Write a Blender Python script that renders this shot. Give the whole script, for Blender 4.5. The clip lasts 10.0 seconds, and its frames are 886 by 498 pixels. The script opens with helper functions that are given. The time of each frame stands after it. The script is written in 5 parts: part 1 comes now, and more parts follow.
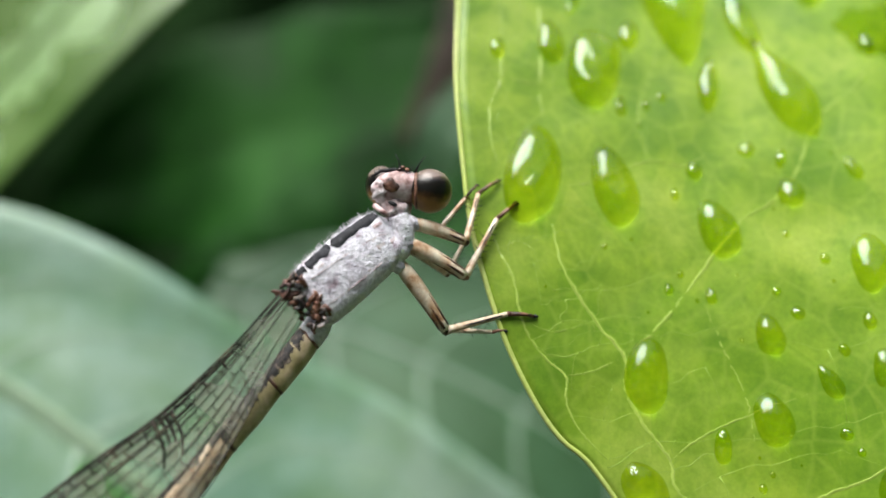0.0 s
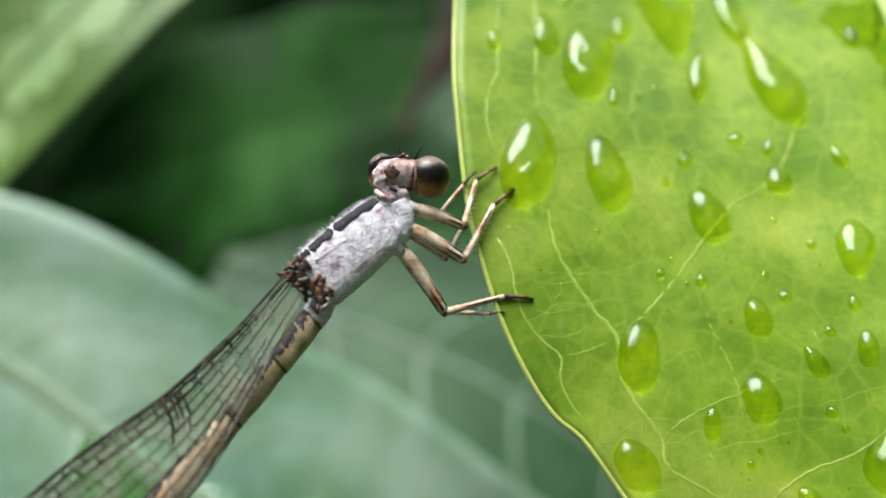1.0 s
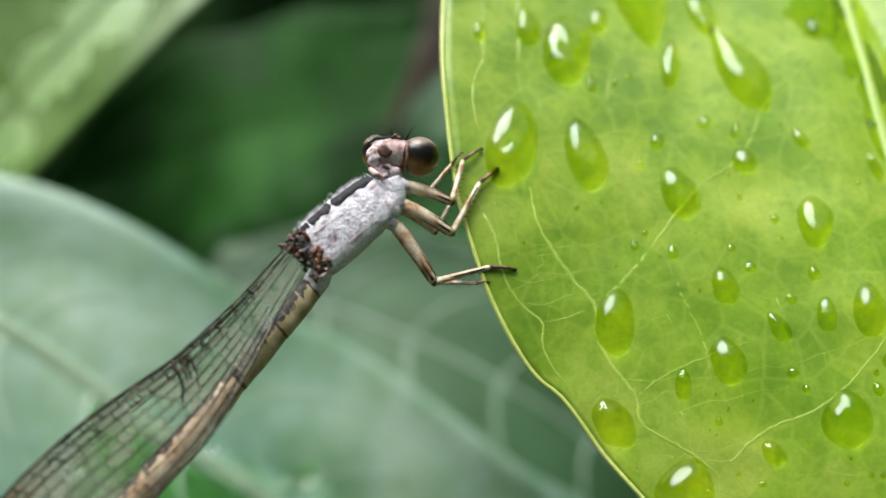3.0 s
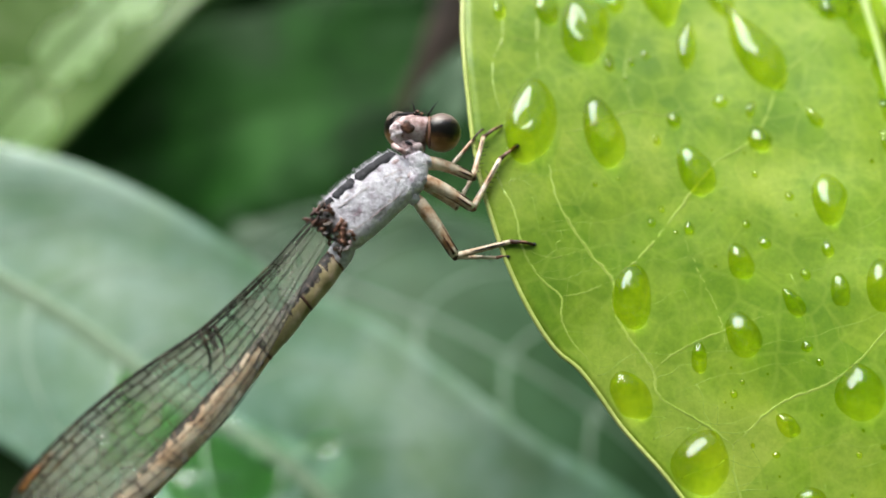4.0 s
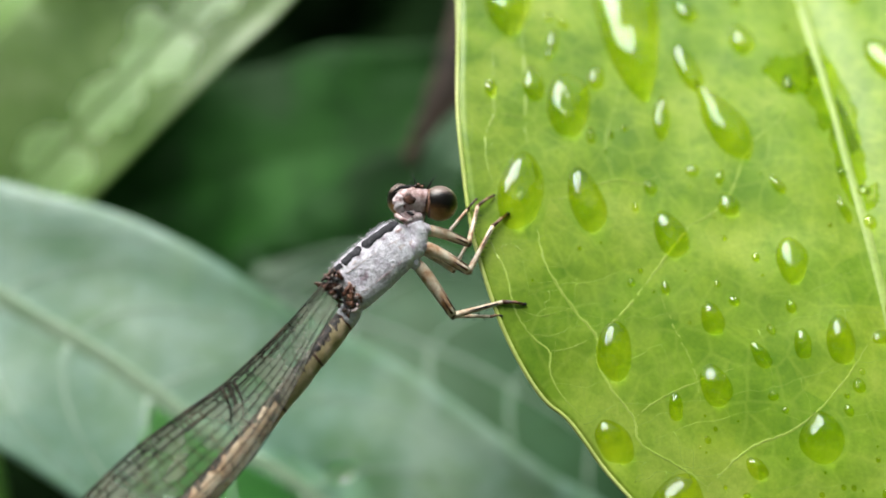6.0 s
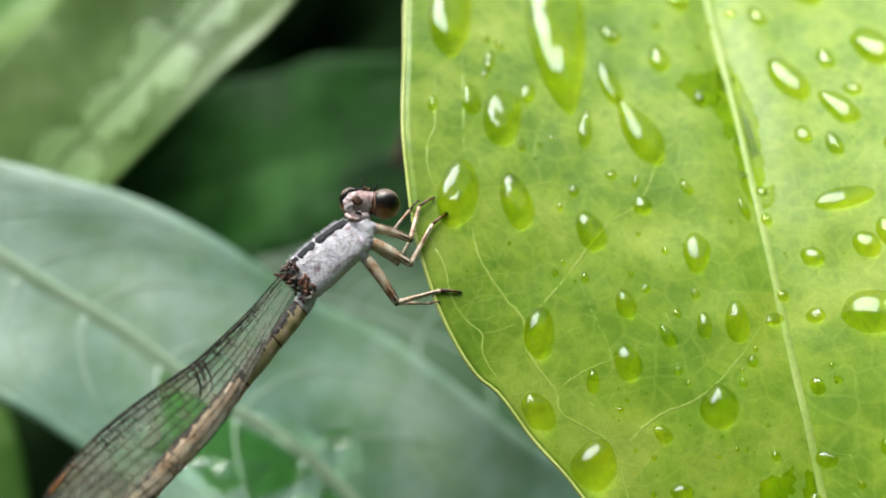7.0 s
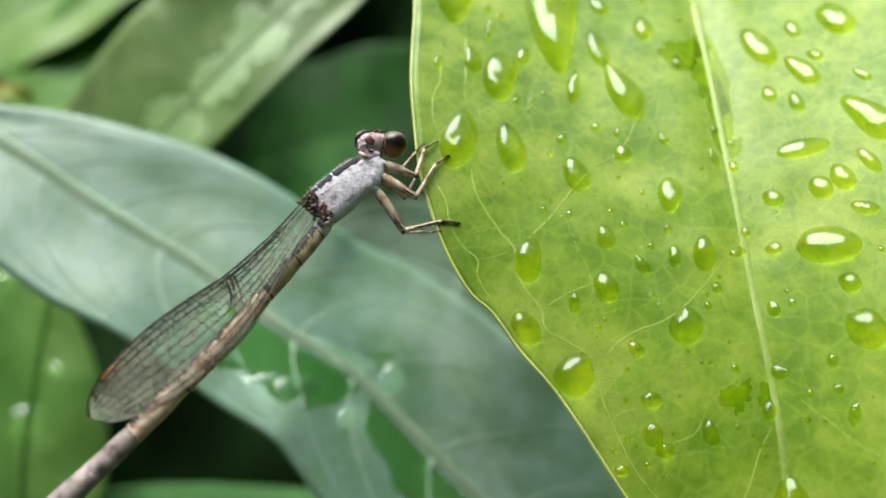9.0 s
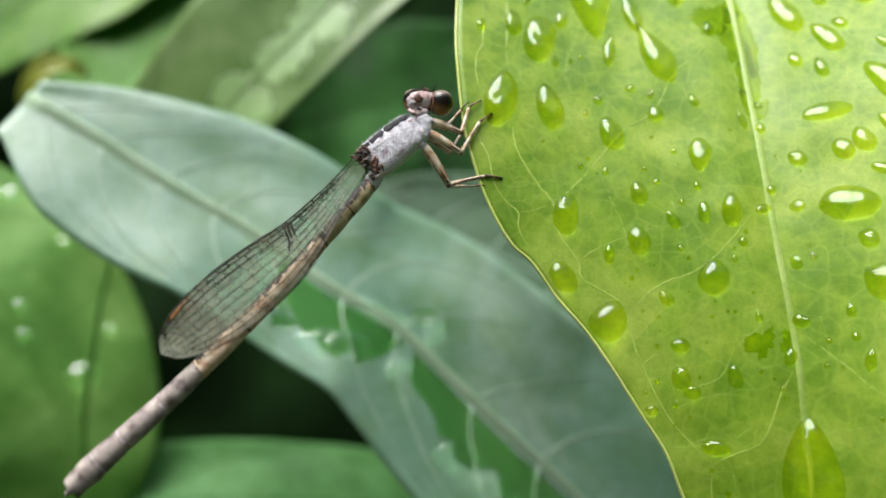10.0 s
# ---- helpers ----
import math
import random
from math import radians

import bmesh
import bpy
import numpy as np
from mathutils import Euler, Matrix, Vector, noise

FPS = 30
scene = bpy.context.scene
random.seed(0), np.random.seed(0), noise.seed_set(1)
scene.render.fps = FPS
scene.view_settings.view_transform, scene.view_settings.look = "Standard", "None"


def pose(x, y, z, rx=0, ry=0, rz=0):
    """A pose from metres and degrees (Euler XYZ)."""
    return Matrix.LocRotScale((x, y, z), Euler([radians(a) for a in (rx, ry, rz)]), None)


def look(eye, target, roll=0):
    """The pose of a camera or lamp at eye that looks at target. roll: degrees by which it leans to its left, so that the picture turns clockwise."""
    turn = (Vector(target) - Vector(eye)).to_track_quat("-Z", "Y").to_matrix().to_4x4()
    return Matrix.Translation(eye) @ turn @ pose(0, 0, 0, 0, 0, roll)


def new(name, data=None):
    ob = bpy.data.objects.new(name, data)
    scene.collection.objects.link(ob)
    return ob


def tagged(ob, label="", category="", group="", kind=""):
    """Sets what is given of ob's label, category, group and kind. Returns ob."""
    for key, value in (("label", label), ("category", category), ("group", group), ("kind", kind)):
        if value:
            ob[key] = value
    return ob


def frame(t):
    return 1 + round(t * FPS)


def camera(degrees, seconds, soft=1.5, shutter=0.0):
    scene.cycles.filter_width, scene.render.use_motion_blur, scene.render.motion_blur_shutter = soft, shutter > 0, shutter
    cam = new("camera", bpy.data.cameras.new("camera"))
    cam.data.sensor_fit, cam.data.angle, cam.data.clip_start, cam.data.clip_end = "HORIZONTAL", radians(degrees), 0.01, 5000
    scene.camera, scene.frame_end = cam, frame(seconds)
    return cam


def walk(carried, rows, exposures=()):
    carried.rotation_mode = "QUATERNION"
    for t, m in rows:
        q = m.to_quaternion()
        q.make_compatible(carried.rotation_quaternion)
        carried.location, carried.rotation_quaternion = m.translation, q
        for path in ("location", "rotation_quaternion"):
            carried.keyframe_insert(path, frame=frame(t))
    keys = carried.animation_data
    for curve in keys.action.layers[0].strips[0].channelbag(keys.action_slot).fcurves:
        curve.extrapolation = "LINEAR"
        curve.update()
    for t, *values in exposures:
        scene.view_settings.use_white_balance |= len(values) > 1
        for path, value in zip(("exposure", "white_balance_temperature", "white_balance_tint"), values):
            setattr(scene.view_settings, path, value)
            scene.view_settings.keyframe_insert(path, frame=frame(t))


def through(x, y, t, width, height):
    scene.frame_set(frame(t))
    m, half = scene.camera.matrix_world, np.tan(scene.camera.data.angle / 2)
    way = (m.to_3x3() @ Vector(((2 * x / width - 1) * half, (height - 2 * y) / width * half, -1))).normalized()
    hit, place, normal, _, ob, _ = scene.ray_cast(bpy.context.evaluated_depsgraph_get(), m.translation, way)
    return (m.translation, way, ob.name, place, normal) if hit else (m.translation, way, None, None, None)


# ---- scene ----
# All lengths below are in millimetres unless they go straight to Blender; MM turns them into metres.
MM = 0.001

# ---------------------------------------------------------------- camera and its way
cam = camera(50.0, 10.0, soft=1.8)
ROWS = [
    (0, 0.00, 0.00, 0.00, 0.00, 0.00, 0.00),
    (0.5, 0.42, -0.64, -0.52, 0.35, -0.02, -0.28),
    (1, -0.10, -1.34, -0.82, 0.23, 0.01, -0.21),
    (1.5, 0.45, -1.23, -1.48, -0.15, 0.06, -1.03),
    (2, -0.20, -2.06, -1.40, -0.28, 0.14, -1.08),
    (3.5, -0.20, -4.93, -2.72, 0.82, 0.24, -0.88),
    (4, -1.23, -5.10, -2.88, -0.15, -0.01, -1.01),
    (4.5, -1.52, -6.38, -2.92, 0.43, 0.04, -1.33),
    (5, -1.00, -7.14, -2.56, 1.53, 0.17, -2.02),
    (5.2, -0.97, -7.78, -2.41, 2.04, 0.34, -1.42),
    (6.3, -2.23, -10.69, -0.86, 1.54, 0.29, -2.72),
    (6.5, -1.64, -12.10, -0.50, 1.01, 0.52, -3.68),
    (7, 0.24, -16.19, -2.81, 2.65, 0.74, -2.65),
    (7.5, 1.61, -19.27, -3.91, 4.16, 0.81, -2.55),
    (8, 0.44, -21.13, -3.33, 3.24, 0.51, -1.99),
    (8.5, 0.80, -23.07, -6.03, 3.87, 0.17, -1.46),
    (9, 1.16, -23.58, -8.59, 3.73, -0.14, -1.46),
    (9.5, -0.84, -24.60, -10.55, 1.72, -0.92, -1.36),
    (10, -1.84, -27.37, -9.75, 1.65, -0.88, -1.43),
]
walk(cam, [(t, pose(x * MM, y * MM, z * MM, 90 + rx, ry, rz)) for t, x, y, z, rx, ry, rz in ROWS], [(0, 0.80), (5, 0.78), (7.5, 0.68), (10, 0.70)])

# ---------------------------------------------------------------- light: bright overcast sky, high and behind the camera
SUN_WAY = Vector((-0.29, -0.22, 0.93)).normalized()
world = bpy.data.worlds.new("sky")
scene.world = world
world.use_nodes = True
wn = world.node_tree
sky = wn.nodes.new("ShaderNodeTexSky")
sky.sky_type = "NISHITA"
sky.sun_disc = False
sky.sun_elevation = math.asin(SUN_WAY.z)
sky.sun_rotation = math.atan2(SUN_WAY.x, SUN_WAY.y)
sky.air_density, sky.dust_density = 1.0, 3.0
wn.links.new(sky.outputs[0], wn.nodes["Background"].inputs[0])
wn.nodes["Background"].inputs[1].default_value = 0.15
sun = new("sun", bpy.data.lights.new("sun", "SUN"))
sun.data.energy, sun.data.angle, sun.data.color = 5.0, radians(50), (1.0, 1.0, 0.96)
sun.matrix_world = look(SUN_WAY, (0, 0, 0))


# ---------------------------------------------------------------- materials
def nodes_of(name):
    m = bpy.data.materials.new(name)
    m.use_nodes = True
    t = m.node_tree
    return m, t, t.nodes["Principled BSDF"], t.nodes["Material Output"]


def node(t, kind, **values):
    n = t.nodes.new(kind)
    for k, v in values.items():
        n.inputs[k].default_value = v
    return n


def noise_tex(t, scale, detail=4.0, rough=0.55, distort=0.0):
    co = t.nodes.new("ShaderNodeTexCoord")
    n = node(t, "ShaderNodeTexNoise", Scale=scale, Detail=detail, Roughness=rough, Distortion=distort)
    t.links.new(co.outputs["Object"], n.inputs["Vector"])
    return n.outputs["Fac"]


def ramp(t, fac, stops):
    r = t.nodes.new("ShaderNodeValToRGB")
    e = r.color_ramp.elements
    while len(e) < len(stops):
        e.new(0.5)
    for i, (p, c) in enumerate(stops):
        e[i].position, e[i].color = p, (*c, 1)
    t.links.new(fac, r.inputs[0])
    return r.outputs[0]


def mix_col(t, fac, a, b, mode="MIX"):
    m = t.nodes.new("ShaderNodeMix")
    m.data_type, m.blend_type = "RGBA", mode
    for sock, v in ((m.inputs[0], fac), (m.inputs[6], a), (m.inputs[7], b)):
        if hasattr(v, "is_linked"):
            t.links.new(v, sock)
        else:
            sock.default_value = v if isinstance(v, float) else (*v, 1)
    return m.outputs[2]


def bump(t, bsdf, fac, strength, dist):
    b = node(t, "ShaderNodeBump", Strength=strength, Distance=dist)
    t.links.new(fac, b.inputs["Height"])
    t.links.new(b.outputs[0], bsdf.inputs["Normal"])
    return b


def surface(name, stops, scale, rough, fine=4000.0, fine_amount=0.25, bump_strength=0.2, bump_mm=0.05, spec=0.5, metallic=0.0):
    """Plain rough surface: large patches by stops, fine grain over it, fine relief."""
    m, t, b, out = nodes_of(name)
    base = ramp(t, noise_tex(t, scale, 5), stops)
    grain = noise_tex(t, fine, 3, 0.7)
    dark = ramp(t, grain, [(0.3, (1 - fine_amount,) * 3), (0.7, (1.0, 1.0, 1.0))])
    t.links.new(mix_col(t, 1.0, base, dark, "MULTIPLY"), b.inputs["Base Color"])
    b.inputs["Roughness"].default_value = rough
    b.inputs["Specular IOR Level"].default_value = spec
    b.inputs["Metallic"].default_value = metallic
    bump(t, b, grain, bump_strength, bump_mm * MM)
    return m


def leaf_material(name, stops, scale, rough, cell, cell_light, through_col, through=0.3, spec=0.5, bump_mm=0.06, coat=0.0, cells=0.0):
    """Leaf skin: patches of green, a net of finest veins, light that passes through the blade."""
    m, t, b, out = nodes_of(name)
    co = t.nodes.new("ShaderNodeTexCoord")
    patches = ramp(t, noise_tex(t, scale, 6, 0.6, 0.3), stops)
    wob = node(t, "ShaderNodeTexNoise", Scale=cell * 0.7, Detail=2.0)
    t.links.new(co.outputs["Object"], wob.inputs["Vector"])
    shift = t.nodes.new("ShaderNodeVectorMath")
    shift.operation = "MULTIPLY_ADD"
    shift.inputs[1].default_value = (0.25 / cell,) * 3
    t.links.new(wob.outputs["Color"], shift.inputs[0])
    t.links.new(co.outputs["Object"], shift.inputs[2])
    vor = node(t, "ShaderNodeTexVoronoi", Scale=cell)
    vor.feature = "DISTANCE_TO_EDGE"
    t.links.new(shift.outputs[0], vor.inputs["Vector"])
    net = ramp(t, vor.outputs["Distance"], [(0.0, (1, 1, 1)), (0.09, (0, 0, 0))])
    fine = noise_tex(t, 5200.0, 3, 0.7)
    speck = ramp(t, fine, [(0.35, (0.86, 0.88, 0.8)), (0.65, (1, 1, 1))])
    mott = ramp(t, noise_tex(t, scale * 3.6, 5, 0.68), [(0.32, (0.66, 0.77, 0.52)), (0.60, (1.05, 1.04, 1.06))])
    col = mix_col(t, 1.0, mix_col(t, 1.0, patches, speck, "MULTIPLY"), mott, "MULTIPLY")
    if cells:
        big = node(t, "ShaderNodeTexVoronoi", Scale=cells)
        t.links.new(shift.outputs[0], big.inputs["Vector"])
        tone = t.nodes.new("ShaderNodeSeparateColor")
        t.links.new(big.outputs["Color"], tone.inputs[0])
        col = mix_col(t, 1.0, col, ramp(t, tone.outputs[0], [(0.0, (0.84, 0.92, 0.7)), (0.5, (1.0, 1.0, 1.0)), (1.0, (1.12, 1.06, 1.1))]), "MULTIPLY")
    dim = t.nodes.new("ShaderNodeMath")
    dim.operation = "MULTIPLY"
    dim.inputs[1].default_value = cell_light
    t.links.new(net, dim.inputs[0])
    col = mix_col(t, dim.outputs[0], col, stops[-1][1])
    t.links.new(col, b.inputs["Base Color"])
    b.inputs["Roughness"].default_value = rough
    b.inputs["Specular IOR Level"].default_value = spec
    b.inputs["Coat Weight"].default_value = coat
    b.inputs["Coat Roughness"].default_value = 0.25
    hgt = t.nodes.new("ShaderNodeMath")
    hgt.operation = "MULTIPLY_ADD"
    hgt.inputs[1].default_value = 0.35
    t.links.new(fine, hgt.inputs[0])
    t.links.new(vor.outputs["Distance"], hgt.inputs[2])
    bump(t, b, hgt.outputs[0], 0.35, bump_mm * MM)
    tr = node(t, "ShaderNodeBsdfTranslucent")
    t.links.new(mix_col(t, 1.0, col, through_col, "MULTIPLY"), tr.inputs["Color"])
    mx = node(t, "ShaderNodeMixShader", Fac=through)
    t.links.new(b.outputs[0], mx.inputs[1])
    t.links.new(tr.outputs[0], mx.inputs[2])
    t.links.new(mx.outputs[0], out.inputs["Surface"])
    return m


def clear_material(name, tint, ior, rough=0.0, coat=0.0):
    m, t, b, out = nodes_of(name)
    b.inputs["Base Color"].default_value = (*tint, 1)
    b.inputs["Transmission Weight"].default_value = 1.0
    b.inputs["IOR"].default_value = ior
    b.inputs["Specular IOR Level"].default_value = 1.0
    b.inputs["Roughness"].default_value = rough
    b.inputs["Coat Weight"].default_value = coat
    b.inputs["Coat IOR"].default_value = 1.6
    b.inputs["Coat Roughness"].default_value = 0.02
    return m


M_LEAF = leaf_material("lime_leaf_skin", [(0.28, (0.145, 0.28, 0.012)), (0.5, (0.25, 0.39, 0.028)), (0.70, (0.37, 0.49, 0.075))], 170.0, 0.46, 620.0, 0.20, (1.0, 1.0, 0.5), 0.25, spec=0.45, bump_mm=0.05, coat=0.05, cells=380.0)
M_VEIN = surface("lime_vein", [(0.3, (0.28, 0.43, 0.045)), (0.7, (0.38, 0.50, 0.09))], 500.0, 0.45)
M_FINE = surface("lime_fine_vein", [(0.3, (0.21, 0.355, 0.028)), (0.7, (0.29, 0.43, 0.05))], 300.0, 0.45, bump_strength=0.05)
M_RIB = surface("pale_midrib", [(0.3, (0.25, 0.38, 0.06)), (0.7, (0.36, 0.47, 0.13))], 300.0, 0.45)
M_RIM = surface("pale_leaf_rim", [(0.3, (0.44, 0.55, 0.11)), (0.7, (0.60, 0.66, 0.24))], 300.0, 0.4)
# The yellow-green tint puts the drops' darker, shaded bodies into the water's colour.
M_WATER = clear_material("shade_tinted_water", (0.42, 0.48, 0.015), 1.35, coat=0.12)
M_CLEAR = clear_material("clear_water", (0.86, 0.95, 0.86), 1.38, 0.12, coat=1.0)
M_CLEAR.node_tree.nodes["Principled BSDF"].inputs["Coat Roughness"].default_value = 0.2
# Dark green tint puts the leaf's missing sheen under this film into colour.
M_FILM = clear_material("water_film_on_green", (0.085, 0.25, 0.045), 1.2, 0.3)
M_FILM.node_tree.nodes["Principled BSDF"].inputs["Specular IOR Level"].default_value = 0.1
# Pale glossy skin for the films that stand in for sky sheen.
M_SHEEN = clear_material("sheen_film", (0.90, 0.97, 0.94), 1.42, 0.5, coat=0.15)
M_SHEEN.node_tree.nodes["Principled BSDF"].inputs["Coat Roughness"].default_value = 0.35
# Tinted likewise: the duller look of the sheenless leaf is in the colour.
M_WET = clear_material("water_film_on_lime_leaf", (0.34, 0.42, 0.010), 1.16, 0.1)
M_WET.node_tree.nodes["Principled BSDF"].inputs["Specular IOR Level"].default_value = 0.2
M_BLUE = leaf_material("blue_green_leaf_skin", [(0.30, (0.085, 0.188, 0.122)), (0.5, (0.16, 0.28, 0.208)), (0.68, (0.265, 0.38, 0.30))], 70.0, 0.42, 420.0, 0.10, (0.7, 1.0, 0.4), 0.12, spec=0.7, bump_mm=0.15, coat=0.15)
M_BLUE_RIB = surface("pale_blue_green_rib", [(0.3, (0.26, 0.39, 0.24)), (0.7, (0.36, 0.48, 0.33))], 300.0, 0.5)
M_BLUE_VEIN = surface("blue_green_vein", [(0.3, (0.22, 0.34, 0.24)), (0.7, (0.31, 0.42, 0.32))], 300.0, 0.5)
M_MID = leaf_material("mid_green_leaf_skin", [(0.30, (0.05, 0.145, 0.022)), (0.5, (0.115, 0.245, 0.05)), (0.72, (0.24, 0.385, 0.11))], 45.0, 0.42, 300.0, 0.1, (0.9, 1.0, 0.3), 0.3, spec=0.45, bump_mm=0.2)
M_PALE = leaf_material("pale_waxy_leaf_skin", [(0.30, (0.085, 0.18, 0.03)), (0.5, (0.165, 0.285, 0.075)), (0.70, (0.29, 0.39, 0.18))], 60.0, 0.40, 300.0, 0.1, (0.9, 1.0, 0.3), 0.3, spec=0.6, bump_mm=0.2, coat=0.15)
# Greens darkened to hold the shade that these rear leaves stand in.
M_SHADED = leaf_material("shaded_green_leaf_skin", [(0.32, (0.004, 0.027, 0.003)), (0.5, (0.012, 0.074, 0.007)), (0.72, (0.032, 0.14, 0.018))], 60.0, 0.6, 300.0, 0.05, (0.7, 1.0, 0.3), 0.3, spec=0.12, bump_mm=0.2)
M_GREY = leaf_material("grey_green_leaf_skin", [(0.25, (0.026, 0.085, 0.028)), (0.5, (0.044, 0.125, 0.05)), (0.8, (0.068, 0.165, 0.075))], 90.0, 0.6, 300.0, 0.05, (0.7, 1.0, 0.4), 0.15, spec=0.6, bump_mm=0.2)
M_LOW = leaf_material("grass_green_leaf_skin", [(0.3, (0.05, 0.18, 0.035)), (0.5, (0.10, 0.30, 0.08)), (0.72, (0.17, 0.40, 0.14))], 70.0, 0.5, 300.0, 0.05, (0.8, 1.0, 0.3), 0.3, spec=0.25, bump_mm=0.2)
M_FRESH = leaf_material("fresh_green_leaf_skin", [(0.3, (0.07, 0.22, 0.03)), (0.5, (0.15, 0.345, 0.07)), (0.70, (0.28, 0.48, 0.14))], 60.0, 0.5, 300.0, 0.1, (0.9, 1.0, 0.3), 0.3, spec=0.3, bump_mm=0.2)
M_YELLOW = leaf_material("yellowing_leaf_skin", [(0.25, (0.16, 0.20, 0.02)), (0.5, (0.30, 0.33, 0.03)), (0.8, (0.42, 0.40, 0.06))], 120.0, 0.5, 300.0, 0.05, (1.0, 1.0, 0.4), 0.3)
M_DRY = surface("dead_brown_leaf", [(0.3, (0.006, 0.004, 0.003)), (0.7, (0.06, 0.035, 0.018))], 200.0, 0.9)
M_EARTH = surface("damp_earth", [(0.3, (0.03, 0.035, 0.015)), (0.7, (0.06, 0.07, 0.03))], 8.0, 0.9, fine=80.0)
# Near-black: the shade in the gaps between leaves is put into this colour.
M_FOLIAGE = surface("shade_dark_foliage", [(0.3, (0.006, 0.014, 0.005)), (0.6, (0.012, 0.034, 0.009)), (0.8, (0.025, 0.065, 0.016))], 45.0, 0.9, fine=200.0, spec=0.05)

M_POWDER = surface("white_waxy_bloom", [(0.30, (0.36, 0.28, 0.33)), (0.42, (0.70, 0.66, 0.75)), (0.56, (0.90, 0.88, 0.96))], 1900.0, 0.85, fine=6500.0, fine_amount=0.42, bump_strength=1.0, bump_mm=0.12, spec=0.3)
M_BLUSH = surface("pink_tinged_bloom", [(0.34, (0.22, 0.12, 0.12)), (0.46, (0.52, 0.40, 0.41)), (0.60, (0.76, 0.69, 0.72))], 1900.0, 0.7, fine=7500.0, fine_amount=0.4, bump_strength=0.8, bump_mm=0.1, spec=0.3)
M_STRIPE = surface("charcoal_with_bloom", [(0.50, (0.014, 0.014, 0.018)), (0.63, (0.05, 0.05, 0.06)), (0.74, (0.40, 0.39, 0.44))], 2300.0, 0.7, fine=9000.0, bump_strength=0.6, spec=0.25)
M_PINK = surface("pinkish_brown_shell", [(0.36, (0.16, 0.07, 0.06)), (0.46, (0.42, 0.28, 0.27)), (0.60, (0.72, 0.62, 0.64))], 1600.0, 0.5, fine=8000.0, bump_strength=0.4)
M_RUST = surface("rusty_brown_shell", [(0.36, (0.02, 0.008, 0.006)), (0.5, (0.10, 0.035, 0.02)), (0.68, (0.32, 0.16, 0.10))], 2600.0, 0.5, fine=9000.0, bump_strength=0.5)
M_BLACK = surface("charcoal_shell", [(0.3, (0.006, 0.006, 0.007)), (0.7, (0.028, 0.028, 0.032))], 1500.0, 0.6, fine=9000.0, spec=0.25)
M_MOTTLE = surface("black_mottled_shell", [(0.46, (0.010, 0.008, 0.009)), (0.56, (0.055, 0.038, 0.032)), (0.68, (0.34, 0.27, 0.21))], 4200.0, 0.55, fine=9000.0, bump_strength=0.5)
M_TAN = surface("straw_brown_shell", [(0.32, (0.36, 0.18, 0.08)), (0.44, (0.62, 0.44, 0.29)), (0.62, (0.82, 0.72, 0.57))], 2000.0, 0.45, fine=9000.0)
M_PEACH = surface("peach_shell", [(0.32, (0.10, 0.055, 0.04)), (0.36, (0.58, 0.34, 0.20)), (0.50, (0.80, 0.57, 0.40)), (0.64, (0.90, 0.76, 0.60))], 1300.0, 0.5, fine=7000.0)
M_OLIVE = surface("olive_straw_shell", [(0.32, (0.24, 0.20, 0.08)), (0.5, (0.44, 0.36, 0.19)), (0.66, (0.64, 0.50, 0.33))], 1300.0, 0.45, fine=7000.0)
M_MAUVE = surface("mauve_grey_shell", [(0.36, (0.11, 0.08, 0.07)), (0.48, (0.30, 0.245, 0.235)), (0.66, (0.50, 0.43, 0.38))], 900.0, 0.5, fine=6000.0)
M_WVEIN = surface("wing_vein", [(0.40, (0.010, 0.009, 0.007)), (0.56, (0.035, 0.028, 0.020)), (0.70, (0.16, 0.12, 0.08))], 800.0, 0.6, spec=0.2)
M_STIGMA = surface("wing_spot", [(0.3, (0.16, 0.06, 0.015)), (0.7, (0.42, 0.20, 0.06))], 1500.0, 0.5)


def eye_material():
    m, t, b, out = nodes_of("compound_eye")
    co = t.nodes.new("ShaderNodeTexCoord")
    sep = t.nodes.new("ShaderNodeSeparateXYZ")
    t.links.new(co.outputs["Generated"], sep.inputs[0])
    wob = noise_tex(t, 1400.0, 3)
    add = t.nodes.new("ShaderNodeMath")
    add.operation = "MULTIPLY_ADD"
    add.inputs[1].default_value = 0.34
    t.links.new(wob, add.inputs[0])
    t.links.new(sep.outputs["Z"], add.inputs[2])
    # The pale last stops paint a highlight along the top of the eye.
    col = ramp(t, add.outputs[0], [(0.18, (0.22, 0.11, 0.035)), (0.42, (0.24, 0.125, 0.045)), (0.55, (0.05, 0.025, 0.012)), (0.64, (0.006, 0.005, 0.004)), (0.88, (0.008, 0.006, 0.005)), (0.97, (0.10, 0.075, 0.06)), (1.0, (0.18, 0.14, 0.12))])
    t.links.new(col, b.inputs["Base Color"])
    b.inputs["Roughness"].default_value = 0.28
    b.inputs["Specular IOR Level"].default_value = 0.3
    b.inputs["Coat Weight"].default_value = 0.0
    b.inputs["Coat Roughness"].default_value = 0.10
    vor = node(t, "ShaderNodeTexVoronoi", Scale=22000.0)
    t.links.new(co.outputs["Object"], vor.inputs["Vector"])
    bump(t, b, vor.outputs["Distance"], 0.12, 0.01 * MM)
    return m


